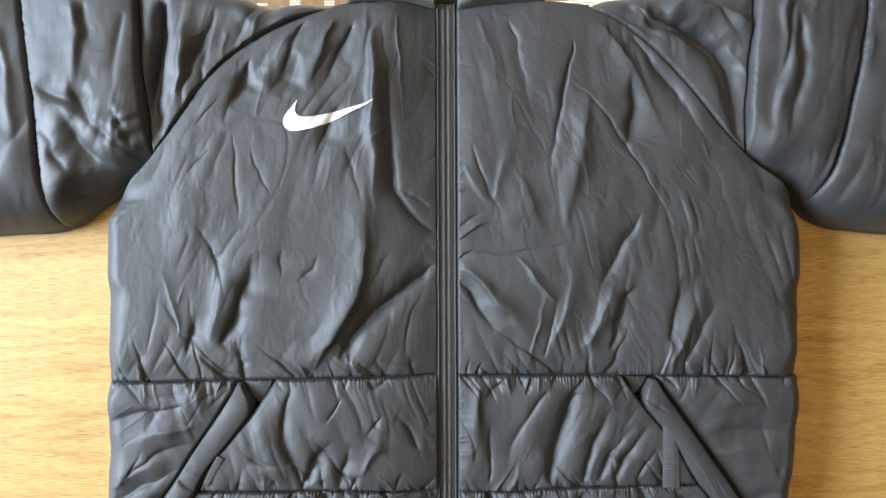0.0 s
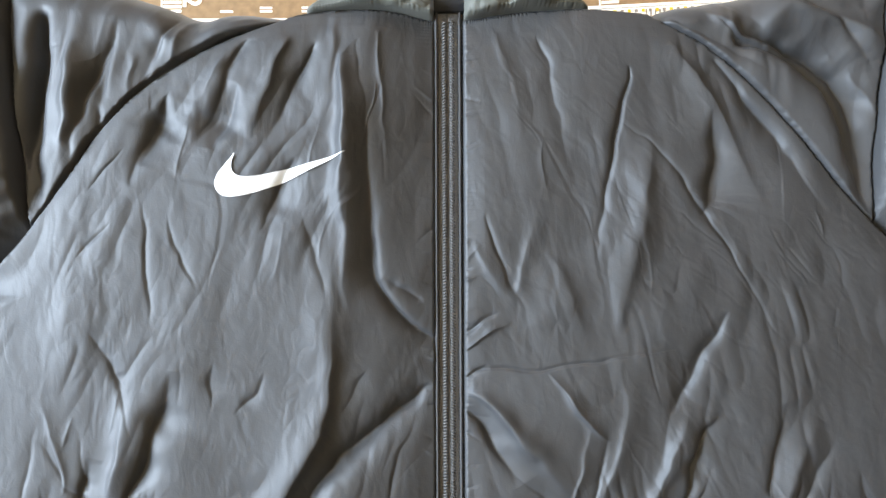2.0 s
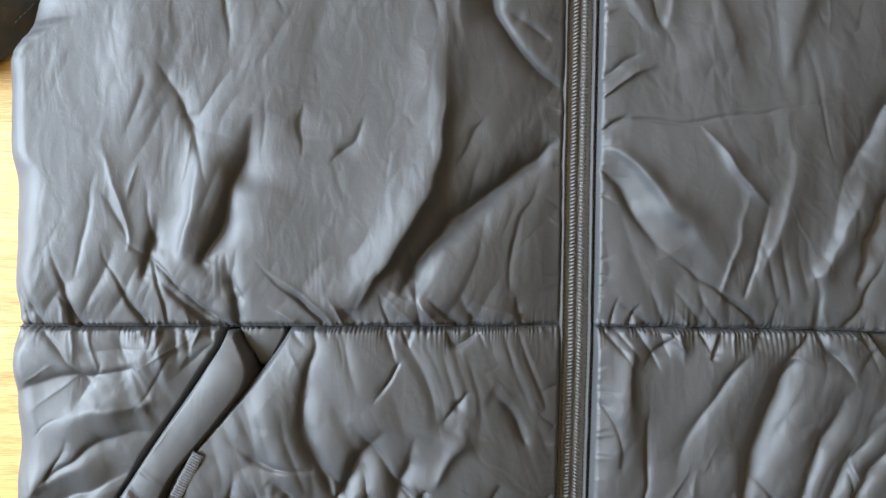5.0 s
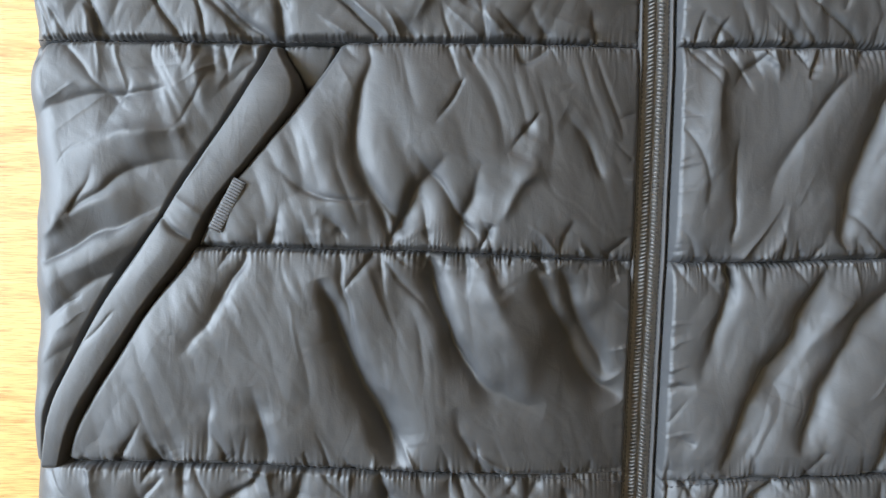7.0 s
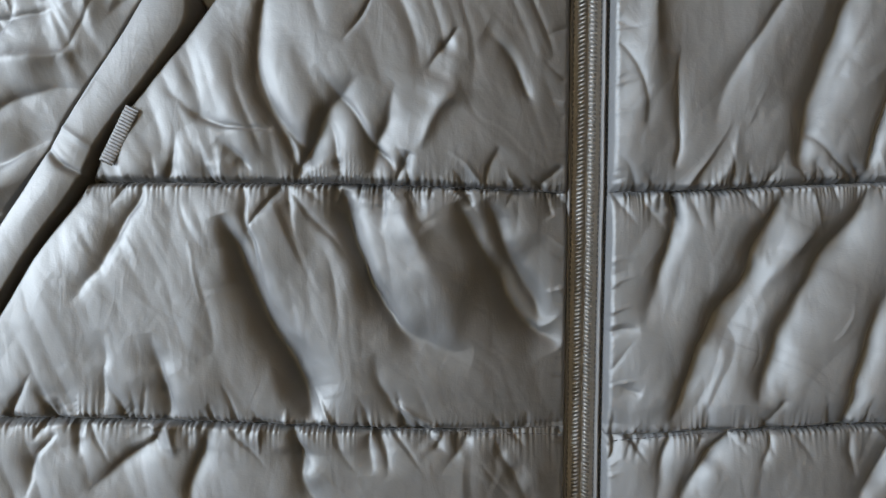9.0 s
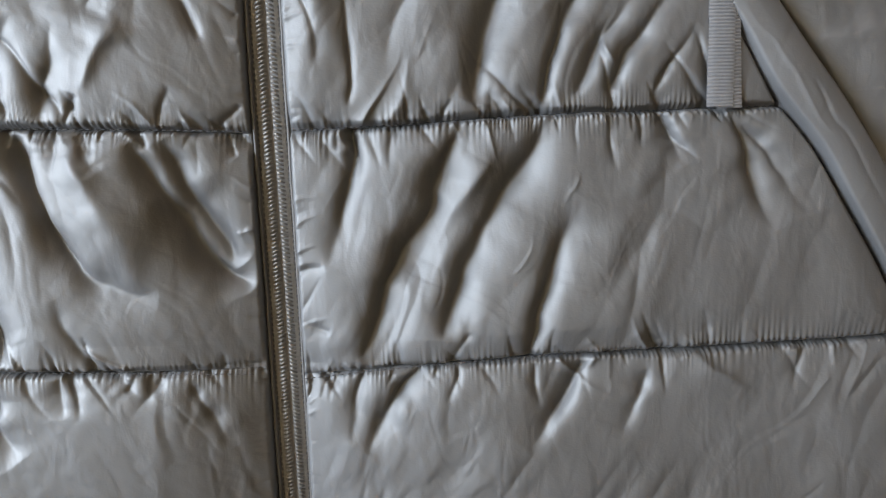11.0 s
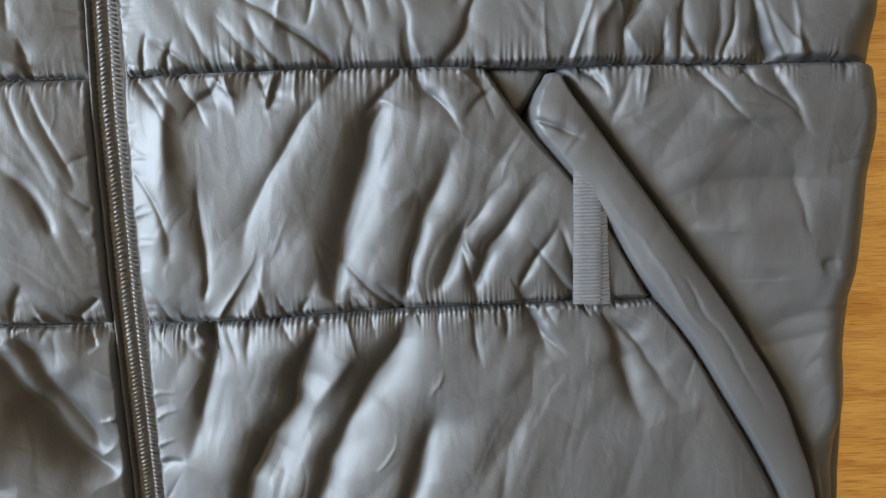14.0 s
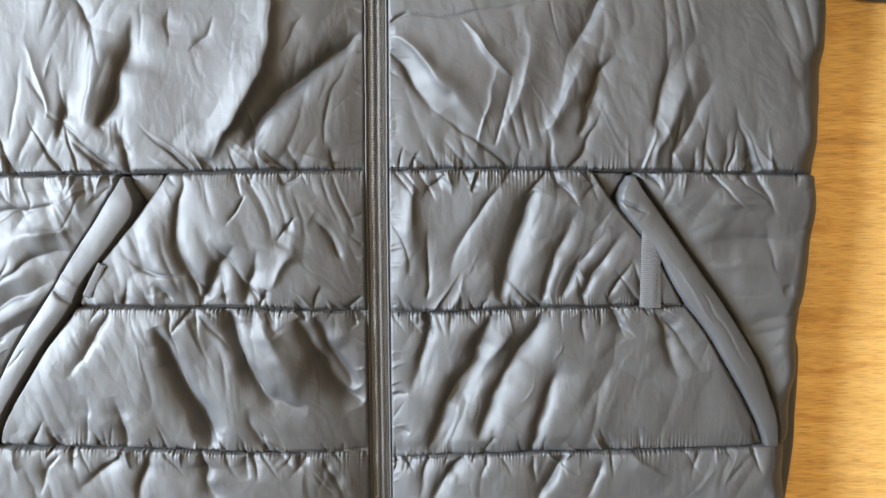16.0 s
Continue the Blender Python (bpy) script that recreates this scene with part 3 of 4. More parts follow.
ROW2_L_FOLDS = [
    (6, -4, (-0.1415, -0.0348), (-0.1374, -0.0583), (-0.1205, -0.0915)),
    (8, -4.5, (-0.0941, -0.0518), (-0.1123, -0.0727), (-0.1222, -0.0927)),
    (6, -4, (-0.0799, -0.0543), (-0.0898, -0.0777), (-0.0937, -0.093)),
    (5, -4, (-0.0776, -0.0814), (-0.0854, -0.0948)),
    (4, -3, (-0.0377, -0.0795), (-0.0438, -0.0953)),
    (9, -3, (-0.0465, -0.0313), (-0.0325, -0.0408), (-0.0256, -0.0573)),
    (5, -3, (-0.1563, -0.0757), (-0.1424, -0.0889)),
    (5, -3, (-0.1063, -0.0704), (-0.1032, -0.0929)),
    (4, -3, (-0.0105, -0.0881), (-0.0213, -0.0974)),
    (8, 2.5, (-0.0607, -0.0334), (-0.0575, -0.0545), (-0.0709, -0.0779)),
    (5, -2.5, (-0.1818, -0.0531), (-0.1585, -0.0698), (-0.1349, -0.0748)),
]
ROW2_L_FOLDS += [
    (6, -3.5, (-0.1323, -0.0063), (-0.1402, -0.0318), (-0.1377, -0.048), (-0.1281, -0.0735), (-0.1126, -0.0886)),
    (5, -3, (-0.1132, -0.0475), (-0.0963, -0.0683), (-0.0853, -0.0894)),
    (4, -3, (-0.0925, -0.0193), (-0.1039, -0.0381)),
    (5, -2.5, (-0.0593, -0.0326), (-0.0683, -0.0514)),
    (5, -3, (-0.0694, -0.0016), (-0.0633, -0.0118), (-0.0506, -0.0023)),
]
ROW3_L_FOLDS = [
    (9, -5.5, (-0.1536, -0.1077), (-0.1436, -0.1389), (-0.1321, -0.1606), (-0.1218, -0.1824), (-0.1181, -0.1982)),
    (5, -3.5, (-0.1454, -0.096), (-0.1391, -0.1293), (-0.1354, -0.1485)),
    (10, -6, (-0.1057, -0.0959), (-0.0979, -0.1274), (-0.0864, -0.1491), (-0.0651, -0.1657), (-0.0503, -0.1702)),
    (8, -3.5, (-0.0439, -0.1019), (-0.0336, -0.1306), (-0.0159, -0.1535)),
    (9, -4, (-0.0582, -0.1017), (-0.0478, -0.1232), (-0.0337, -0.1449), (-0.0124, -0.1643)),
    (6, -4.5, (-0.1829, -0.1576), (-0.1794, -0.1769), (-0.1782, -0.1968)),
    (6, -3.5, (-0.1878, -0.0955), (-0.2006, -0.1262), (-0.218, -0.1452)),
    (6, -2.5, (-0.0939, -0.1658), (-0.0847, -0.1876), (-0.0741, -0.1999)),
    (4, -3, (-0.0177, -0.0975), (-0.0143, -0.1105)),
    (5, -3, (-0.0807, -0.0967), (-0.0703, -0.1146)),
    (4, -2.5, (-0.1259, -0.0962), (-0.112, -0.1153), (-0.1028, -0.1298)),
]
ROW3_L_FOLDS += [
    (8, 3, (-0.0808, -0.1038), (-0.067, -0.1326), (-0.0531, -0.1663)),
    (4, -2, (-0.1604, -0.1892), (-0.1583, -0.198)),
    (5, -2, (-0.2016, -0.1574), (-0.2074, -0.1911)),
]
ROW4_L_FOLDS = [
    (6, -4.5, (-0.1619, -0.1984), (-0.1706, -0.2158), (-0.1685, -0.2378)),
    (7, -4.5, (-0.1246, -0.1988), (-0.1215, -0.2212), (-0.1122, -0.2384)),
    (5, -3, (-0.094, -0.1991), (-0.092, -0.2191)),
    (6, -3.5, (-0.1812, -0.1982), (-0.2134, -0.2275)),
    (4, -2.5, (-0.0632, -0.2), (-0.067, -0.2096)),
    (6, -2.5, (-0.0393, -0.2075), (-0.0252, -0.2369)),
    (5, -2.5, (-0.227, -0.2006), (-0.24, -0.2272)),
]
SIDE_L_FOLDS = [
    (6, -1.65, (-0.231, 0.003), (-0.227, -0.028)),
    (6, 1.24, (-0.213, 0.003), (-0.223, -0.027)),
    (6.9, -2.06, (-0.294, -0.042), (-0.262, -0.027), (-0.226, -0.022)),
    (6, -1.44, (-0.252, -0.044), (-0.241, -0.019)),
    (4, -1.24, (-0.223, -0.045), (-0.207, -0.015)),
    (7.35, -1.86, (-0.268, -0.083), (-0.237, -0.057), (-0.196, -0.054)),
    (8.25, 2.48, (-0.269, -0.053), (-0.239, -0.045), (-0.215, -0.039)),
    (7.8, -3.03, (-0.279, -0.103), (-0.251, -0.089), (-0.221, -0.074)),
    (8.25, 2.48, (-0.279, -0.089), (-0.258, -0.078), (-0.235, -0.065)),
]
SIDE_L_FOLDS += [
    (5, -1.44, (-0.266, -0.082), (-0.255, -0.056)),
    (6, -1.24, (-0.205, -0.028), (-0.185, -0.009)),
    (5, 1.03, (-0.192, 0.003), (-0.202, -0.028)),
    (6.9, -1.65, (-0.284, -0.133), (-0.259, -0.113), (-0.234, -0.102)),
    (5, -1.44, (-0.285, -0.131), (-0.263, -0.12)),
    (6, -1.44, (-0.287, -0.154), (-0.256, -0.132)),
    (7.8, 1.44, (-0.292, -0.124), (-0.261, -0.104), (-0.227, -0.088)),
    (6, 1.03, (-0.258, -0.003), (-0.253, -0.029)),
]
ROW2_R_FOLDS = [
    (5, -2.5, (0.0341, -0.0432), (0.0335, -0.0633), (0.0346, -0.0873)),
    (10, -5, (0.1124, -0.0149), (0.1003, -0.0387), (0.0912, -0.0652), (0.0889, -0.0902)),
    (8, -4.5, (0.139, -0.0289), (0.1218, -0.0618), (0.1151, -0.0888)),
    (7, -4, (0.1594, -0.0384), (0.142, -0.0624), (0.1322, -0.0871)),
    (7, -4, (0.1727, -0.0433), (0.1555, -0.0629), (0.1458, -0.0875)),
    (5, -3.5, (0.1768, -0.0624), (0.1639, -0.0881)),
    (5, -3, (0.0448, 0.0003), (0.0374, -0.0103), (0.0313, -0.0188)),
    (5, -3, (0.0712, 0.0005), (0.0659, -0.0156)),
    (5, -3.5, (0.1201, 0.0011), (0.1126, -0.0106), (0.1033, -0.0201)),
    (6, -2.5, (0.0837, -0.014), (0.062, -0.0441), (0.0466, -0.0774)),
    (5, 3, (0.1491, -0.047), (0.1396, -0.0668), (0.1461, -0.0761)),
]
ROW2_R_FOLDS += [
    (5, -2, (0.0112, -0.0358), (0.0211, -0.0539), (0.0217, -0.0765)),
    (4, -2, (0.1524, -0.0076), (0.1386, -0.0245)),
    (9, 3, (0.0264, -0.0099), (0.0223, -0.0361), (0.0267, -0.0699)),
]
ROW3_R_FOLDS = [
    (8, -4, (0.0362, -0.0981), (0.0332, -0.1289), (0.0235, -0.1599)),
    (11, -5.5, (0.0832, -0.0963), (0.0666, -0.1341), (0.0498, -0.1602), (0.0353, -0.1998)),
    (11, -4.5, (0.1169, -0.0967), (0.0951, -0.1368), (0.0749, -0.1677), (0.0701, -0.1893)),
    (8, -5, (0.1313, -0.1277), (0.1167, -0.161), (0.1144, -0.1802), (0.1073, -0.2014)),
    (4, -3, (0.0068, -0.1602), (0.0139, -0.1593), (0.0223, -0.1582)),
    (4, -2.5, (0.0821, -0.1871), (0.0737, -0.2003)),
    (4, -2, (0.009, -0.179), (0.0234, -0.1828)),
    (8, -3.5, (0.1933, -0.0971), (0.2044, -0.1242), (0.2135, -0.1458)),
    (6, -3, (0.1672, -0.0951), (0.1735, -0.1185)),
    (4, -2, (0.1172, -0.1545), (0.113, -0.1736)),
    (8, 2.5, (0.0923, -0.1158), (0.0628, -0.1527)),
]
ROW3_R_FOLDS += [
    (7, -2.5, (0.1978, -0.1007), (0.2159, -0.1199), (0.2274, -0.1391)),
    (5, -2, (0.1432, -0.0989), (0.1472, -0.1176)),
]
ROW4_R_FOLDS = [
    (6, -4, (0.0382, -0.2016), (0.0279, -0.235)),
    (8, -5, (0.0622, -0.2018), (0.0472, -0.2182), (0.0351, -0.24)),
    (6, -3.5, (0.1092, -0.2023), (0.1126, -0.2225)),
    (9, -5, (0.1325, -0.2026), (0.1242, -0.219), (0.105, -0.2383)),
    (5, -3, (0.0245, -0.2021), (0.0172, -0.2154)),
    (6, -3, (0.1577, -0.2072), (0.1483, -0.2363)),
    (4, -2.5, (0.0785, -0.202), (0.0725, -0.216)),
]
SIDE_R_FOLDS = [
    (6, 1.44, (0.195, 0.004), (0.204, -0.032)),
    (5, -1.24, (0.209, 0.001), (0.199, -0.034)),
    (10, 1.65, (0.237, -0.022), (0.27, -0.026), (0.295, -0.029)),
    (10, 1.65, (0.235, -0.065), (0.265, -0.066), (0.292, -0.063)),
    (10, -1.65, (0.226, -0.048), (0.291, -0.049)),
    (6, -1.03, (0.268, -0.032), (0.278, -0.069)),
    (8, 1.03, (0.235, -0.078), (0.303, -0.089)),
    (8, -1.24, (0.234, -0.123), (0.27, -0.104), (0.306, -0.097)),
    (4, -1.24, (0.304, -0.039), (0.285, -0.043)),
]
SIDE_R_FOLDS += [
    (4, -1.24, (0.298, -0.081), (0.282, -0.082)),
]
Panel(side_l, out_l, const(-0.1965), seam_1, (E_SIDE, (0.009, 0.7), E_SEAM, E_SEAM), 0.017, BASE, SIDE_L_FOLDS + puckers(seam_1, -0.28, -0.18, -1, 0.009, 33) + creases(-0.28, -0.2, -0.15, 0, 18, 43, 20), (0.001, 0.0, 0.0, 0.0022), (0.0013, 0.026, 118, 2.2), 3.1).build("side_panel", SHELL, jacket)
Panel(out_r, side_r, const(-0.1945), seam_1, ((0.009, 0.7), E_SIDE, E_SEAM, E_SEAM), 0.017, BASE, SIDE_R_FOLDS + puckers(seam_1, 0.185, 0.31, -1, 0.009, 34) + creases(0.22, 0.3, -0.15, 0, 14, 44, 160), (0.0, 0.001, 0.0, 0.0022), (0.0014, 0.030, 30, 2.2), 3.6).build("side_panel", SHELL, jacket)
Panel(row2_left, ZL, seam_2l, seam_1, (E_ARM, E_ZIP, E_SEAM, E_SEAM), 0.020, BASE, ROW2_L_FOLDS + zip_tugs(-0.0086, -0.095, 0, -1, 0.014, 73) + puckers(seam_1, -0.15, -0.01, -1, 0.011, 35, 0.015) + puckers(seam_2l, -0.21, -0.01, 1, 0.010, 36, 0.013) + creases(-0.18, -0.02, -0.08, -0.01, 12, 45, 108, 14), (0.0, 0.0008, 0.0032, 0.0026), WAVE_L, 4.0, (0, 0.009)).build("quilted_panel", SHELL, jacket)
Panel(ZR, row2_right, seam_2r, seam_1, (E_ZIP, E_ARM, E_SEAM, E_SEAM), 0.020, BASE, ROW2_R_FOLDS + zip_tugs(0.0092, -0.095, 0, 1, 0.008, 76) + puckers(seam_1, 0.012, 0.15, -1, 0.011, 37) + puckers(seam_2r, 0.012, 0.2, 1, 0.010, 38) + creases(0.02, 0.18, -0.08, -0.01, 12, 46, 65, 14), (0.0006, 0.0, 0.003, 0.0026), WAVE_R, 4.6, (0.003, 0)).build("quilted_panel", SHELL, jacket)
Panel(in_l, ZL, seam_3l, seam_2l, (E_ARM, E_ZIP, E_SEAM, E_SEAM), 0.020, BASE, ROW3_L_FOLDS + zip_tugs(-0.0086, -0.2, -0.1, -1, 0.014, 74) + puckers(seam_2l, -0.21, -0.01, -1, 0.010, 51, 0.014) + puckers(seam_3l, -0.27, -0.01, 1, 0.010, 52, 0.014) + creases(-0.24, -0.02, -0.18, -0.11, 10, 47, 114, 12), (0.0, 0.0006, 0.0026, 0.0028), WAVE_L, 5.3, (0, 0.009)).build("quilted_panel", SHELL, jacket)
Panel(ZR, in_r, seam_3r, seam_2r, (E_ZIP, E_ARM, E_SEAM, E_SEAM), 0.020, BASE, ROW3_R_FOLDS + zip_tugs(0.0092, -0.2, -0.1, 1, 0.008, 77) + puckers(seam_2r, 0.012, 0.2, -1, 0.010, 53, 0.015) + puckers(seam_3r, 0.012, 0.27, 1, 0.011, 54, 0.012) + creases(0.02, 0.24, -0.18, -0.11, 12, 48, 65, 14), (0.0006, 0.0, 0.0024, 0.0028), WAVE_R, 5.7, (0.003, 0)).build("quilted_panel", SHELL, jacket)
Panel(side_l, ZL, hem, seam_3l, (E_SIDE, E_ZIP, E_SIDE, E_SEAM), 0.020, BASE, ROW4_L_FOLDS + zip_tugs(-0.0086, -0.3, -0.2, -1, 0.014, 75) + puckers(seam_3l, -0.285, -0.01, -1, 0.010, 55, 0.015) + creases(-0.28, -0.02, -0.29, -0.21, 12, 49, 110, 14), (0.002, 0.0008, 0.002, 0.0028), WAVE_L, 6.0, (0, 0.009)).build("hem_panel", SHELL, jacket)
Panel(ZR, side_r, hem, seam_3r, (E_ZIP, E_SIDE, E_SIDE, E_SEAM), 0.020, BASE, ROW4_R_FOLDS + zip_tugs(0.0092, -0.3, -0.2, 1, 0.008, 78) + puckers(seam_3r, 0.012, 0.285, -1, 0.010, 56, 0.016) + creases(0.02, 0.27, -0.29, -0.21, 12, 50, 65, 14), (0.0006, 0.002, 0.002, 0.0028), WAVE_R, 6.4, (0.003, 0)).build("hem_panel", SHELL, jacket)
# little gussets over the tops of the pockets
Panel(line((-0.0235, -0.1606), (-0.003, -0.1754)), line((-0.0235, -0.1590), (-0.003, -0.1459)), const(-0.0222), seam_1, ((0.006, 0.6),) * 4, 0.014, BASE, (), (0, 0, 0, 0.002), None, 7.0).build("gusset", SHELL, jacket)
Panel(line((-0.0190, 0.1612), (0.001, 0.149)), line((-0.0190, 0.1626), (-0.002, 0.1780)), const(-0.0184), seam_1, ((0.006, 0.6),) * 4, 0.014, BASE, (), (0, 0, 0, 0.002), None, 7.4).build("gusset", SHELL, jacket)
W_EDGE = (0.0062, 0.8)
WELT_L_FOLDS = [(3.4, -6, (-0.232, -0.076), (-0.219, -0.087), (-0.205, -0.096)), (4, 3, (-0.226, -0.066), (-0.203, -0.083)), (4, 1.5, (-0.19, -0.03), (-0.212, -0.066)), (4, -1.5, (-0.272, -0.15), (-0.245, -0.125))]
WELT_R_FOLDS = [(2.5, -3, (0.163, -0.019), (0.175, -0.022), (0.188, -0.029)), (4, 1.5, (0.19, -0.045), (0.232, -0.105)), (4, -1.2, (0.225, -0.085), (0.262, -0.145))]
Panel(out_l, welt_l, const(-0.1965), const(-0.0034), (W_EDGE, W_EDGE, E_SEAM, (0.005, 0.5)), 0.015, 0.039, WELT_L_FOLDS, (0, 0, 0, 0), (0.0009, 0.03, -58, 2.5), 8.2).build("pocket_welt", SHELL, jacket, "padded pocket welt folded over on itself")
Panel(welt_r, out_r, const(-0.1945), const(-0.0034), (W_EDGE, W_EDGE, E_SEAM, (0.005, 0.5)), 0.015, 0.039, WELT_R_FOLDS, (0, 0, 0, 0), (0.0009, 0.03, 58, 2.5), 8.9).build("pocket_welt", SHELL, jacket, "smooth padded pocket welt")

# sleeves, in quilted pieces
low_l = line((-0.70, 0.15), (-0.5, 0.116), (-0.3895, 0.1229), (-0.346, 0.1248), (-0.3218, 0.1332), (-0.3034, 0.150), (-0.25, 0.178))
low_r = line((0.25, 0.180), (0.300, 0.164), (0.317, 0.158), (0.3271, 0.1399), (0.3505, 0.1281), (0.4021, 0.1228), (0.5, 0.116), (0.70, 0.15))
top_l = line((-0.70, 0.33), (-0.45, 0.385), (-0.26, 0.358), (-0.2218, 0.347), (-0.1886, 0.336), (-0.17, 0.3305), (-0.1544, 0.3235), (-0.1292, 0.328), (-0.1068, 0.326), (-0.06, 0.321))
top_r = line((0.06, 0.322), (0.0822, 0.3268), (0.0975, 0.328), (0.1148, 0.3245), (0.1361, 0.3318), (0.1593, 0.336), (0.1982, 0.344), (0.2492, 0.352), (0.45, 0.385), (0.70, 0.33))
sl_a = line((0.1, -0.3315), (0.1252, -0.3332), (0.2326, -0.3434), (0.318, -0.3553), (0.40, -0.362))
sl_b = line((0.1, -0.247), (0.182, -0.2480), (0.2616, -0.2580), (0.33, -0.2600), (0.40, -0.2600))
sr_a = line((0.1, 0.312), (0.1328, 0.319), (0.2064, 0.3427), (0.31, 0.3646), (0.40, 0.372))
sr_b = line((0.1, 0.258), (0.1836, 0.2600), (0.27, 0.2634), (0.35, 0.270), (0.40, 0.272))
arm_l = line((0.1, -0.256), (0.1815, -0.2545), (0.216, -0.229), (0.2475, -0.2085), (0.2725, -0.186), (0.300, -0.144), (0.314, -0.109), (0.325, -0.070))
arm_r = line((0.1, 0.2710), (0.181, 0.2697), (0.21, 0.2424), (0.2575, 0.2031), (0.297, 0.1637), (0.3128, 0.1399), (0.326, 0.100))
E_TUBE = (0.045, 1.0)
SHOULDER_L_FOLDS = [
    (8, 4.5, (-0.221, 0.296), (-0.226, 0.214)),
    (9, -6, (-0.237, 0.312), (-0.246, 0.24), (-0.241, 0.193)),
    (5, 1.88, (-0.185, 0.29), (-0.191, 0.253)),
    (5, 2.25, (-0.153, 0.315), (-0.174, 0.269)),
    (6, -2.25, (-0.196, 0.311), (-0.211, 0.235)),
    (6, 2.25, (-0.198, 0.247), (-0.223, 0.211)),
    (8, 2.25, (-0.111, 0.321), (-0.168, 0.294)),
]
SHOULDER_L_FOLDS += [
    (9, -6, (-0.2389, 0.3114), (-0.2489, 0.2587), (-0.2481, 0.1978)),
    (7, -4, (-0.2001, 0.2986), (-0.2169, 0.259), (-0.2249, 0.2109)),
    (6, -3, (-0.1614, 0.3123), (-0.1785, 0.2856), (-0.1826, 0.268)),
    (5, -3, (-0.2084, 0.2634), (-0.2038, 0.2372)),
]
SHOULDER_R_FOLDS = [
    (12, -7, (0.183, 0.309), (0.237, 0.29), (0.252, 0.243), (0.259, 0.198)),
    (8, 4.5, (0.21, 0.326), (0.261, 0.308), (0.27, 0.283), (0.267, 0.226)),
    (6, 3.5, (0.156, 0.319), (0.196, 0.299), (0.21, 0.286)),
    (6, -2.25, (0.13, 0.319), (0.196, 0.282)),
    (5, 2.25, (0.246, 0.284), (0.267, 0.242)),
]
SHOULDER_R_FOLDS += [
    (11, -7, (0.1754, 0.3024), (0.2252, 0.2871), (0.2437, 0.2443), (0.2609, 0.1881)),
    (6, -4, (0.2077, 0.3346), (0.244, 0.3122), (0.2594, 0.2806)),
    (5, -3, (0.162, 0.3159), (0.198, 0.2936)),
    (6, -3.5, (0.2465, 0.1948), (0.2644, 0.1769), (0.287, 0.1657)),
]
SLEEVE_L_FOLDS = [
    (7, 4.5, (-0.322, 0.23), (-0.284, 0.208), (-0.258, 0.181)),
    (7, -5, (-0.317, 0.22), (-0.297, 0.185), (-0.27, 0.177)),
    (5, -3, (-0.321, 0.165), (-0.289, 0.15)),
    (7, 3.5, (-0.309, 0.311), (-0.302, 0.259), (-0.319, 0.23)),
    (6, -2.25, (-0.27, 0.305), (-0.28, 0.224)),
    (6, 2.25, (-0.278, 0.235), (-0.262, 0.209)),
    (6, -2.25, (-0.345, 0.223), (-0.324, 0.192)),
    (7, 3, (-0.367, 0.288), (-0.357, 0.214), (-0.362, 0.166)),
    (7, -2.25, (-0.345, 0.223), (-0.371, 0.176)),
]
SLEEVE_L_FOLDS += [
    (6, 1.88, (-0.322, 0.161), (-0.337, 0.119)),
]
SLEEVE_L_FOLDS += [
    (8, -5, (-0.3101, 0.2431), (-0.297, 0.2128), (-0.2522, 0.1848)),
    (7, -4.5, (-0.3439, 0.2494), (-0.3183, 0.23), (-0.2931, 0.2367)),
    (6, -4.5, (-0.313, 0.1632), (-0.296, 0.1525), (-0.2854, 0.146)),
    (7, -4, (-0.276, 0.2237), (-0.2608, 0.1935)),
    (6, -3, (-0.3028, 0.3107), (-0.2979, 0.2671)),
    (6, -3.5, (-0.3303, 0.1933), (-0.3131, 0.1718)),
]
SLEEVE_R_FOLDS = [
    (10, 4.5, (0.29, 0.327), (0.287, 0.26), (0.277, 0.193)),
    (10, -5, (0.305, 0.307), (0.307, 0.253), (0.29, 0.206)),
    (5, -3.75, (0.267, 0.189), (0.296, 0.174), (0.32, 0.148)),
    (6, 3.5, (0.296, 0.183), (0.329, 0.139)),
    (6, 2.25, (0.345, 0.207), (0.377, 0.186)),
    (6, -2.25, (0.361, 0.197), (0.339, 0.142)),
    (8, 3, (0.366, 0.294), (0.358, 0.243)),
]
SLEEVE_R_FOLDS += [
    (8, -5, (0.2993, 0.3174), (0.2842, 0.2536), (0.2739, 0.1948)),
    (6, -4.5, (0.2737, 0.1858), (0.2965, 0.1814), (0.3097, 0.1545)),
    (6, -3, (0.3386, 0.2131), (0.319, 0.1634)),
]
Panel(const(-0.70), sl_a, low_l, top_l, (E_TUBE, E_SEAM, E_TUBE, E_TUBE), 0.032, 0.028, SLEEVE_L_FOLDS + creases(-0.42, -0.26, 0.13, 0.34, 22, 57, 60, 40), (0, 0.0014, 0.001, 0.0), WAVE, 12.1).build("sleeve_panel", SHELL, jacket, step=0.0016)
Panel(sl_a, sl_b, low_l, top_l, (E_SEAM, E_SEAM, E_TUBE, E_TUBE), 0.032, 0.028, SLEEVE_L_FOLDS + creases(-0.42, -0.26, 0.13, 0.34, 22, 57, 60, 40), (0.0014, 0.0014, 0.001, 0.0), WAVE, 13.4).build("sleeve_panel", SHELL, jacket, step=0.0016)
Panel(sr_a, const(0.70), low_r, top_r, (E_SEAM, E_TUBE, E_TUBE, E_TUBE), 0.032, 0.028, SLEEVE_R_FOLDS + creases(0.27, 0.42, 0.13, 0.34, 22, 58, 110, 40), (0.0014, 0, 0.001, 0.0), WAVE, 14.1).build("sleeve_panel", SHELL, jacket, step=0.0016)
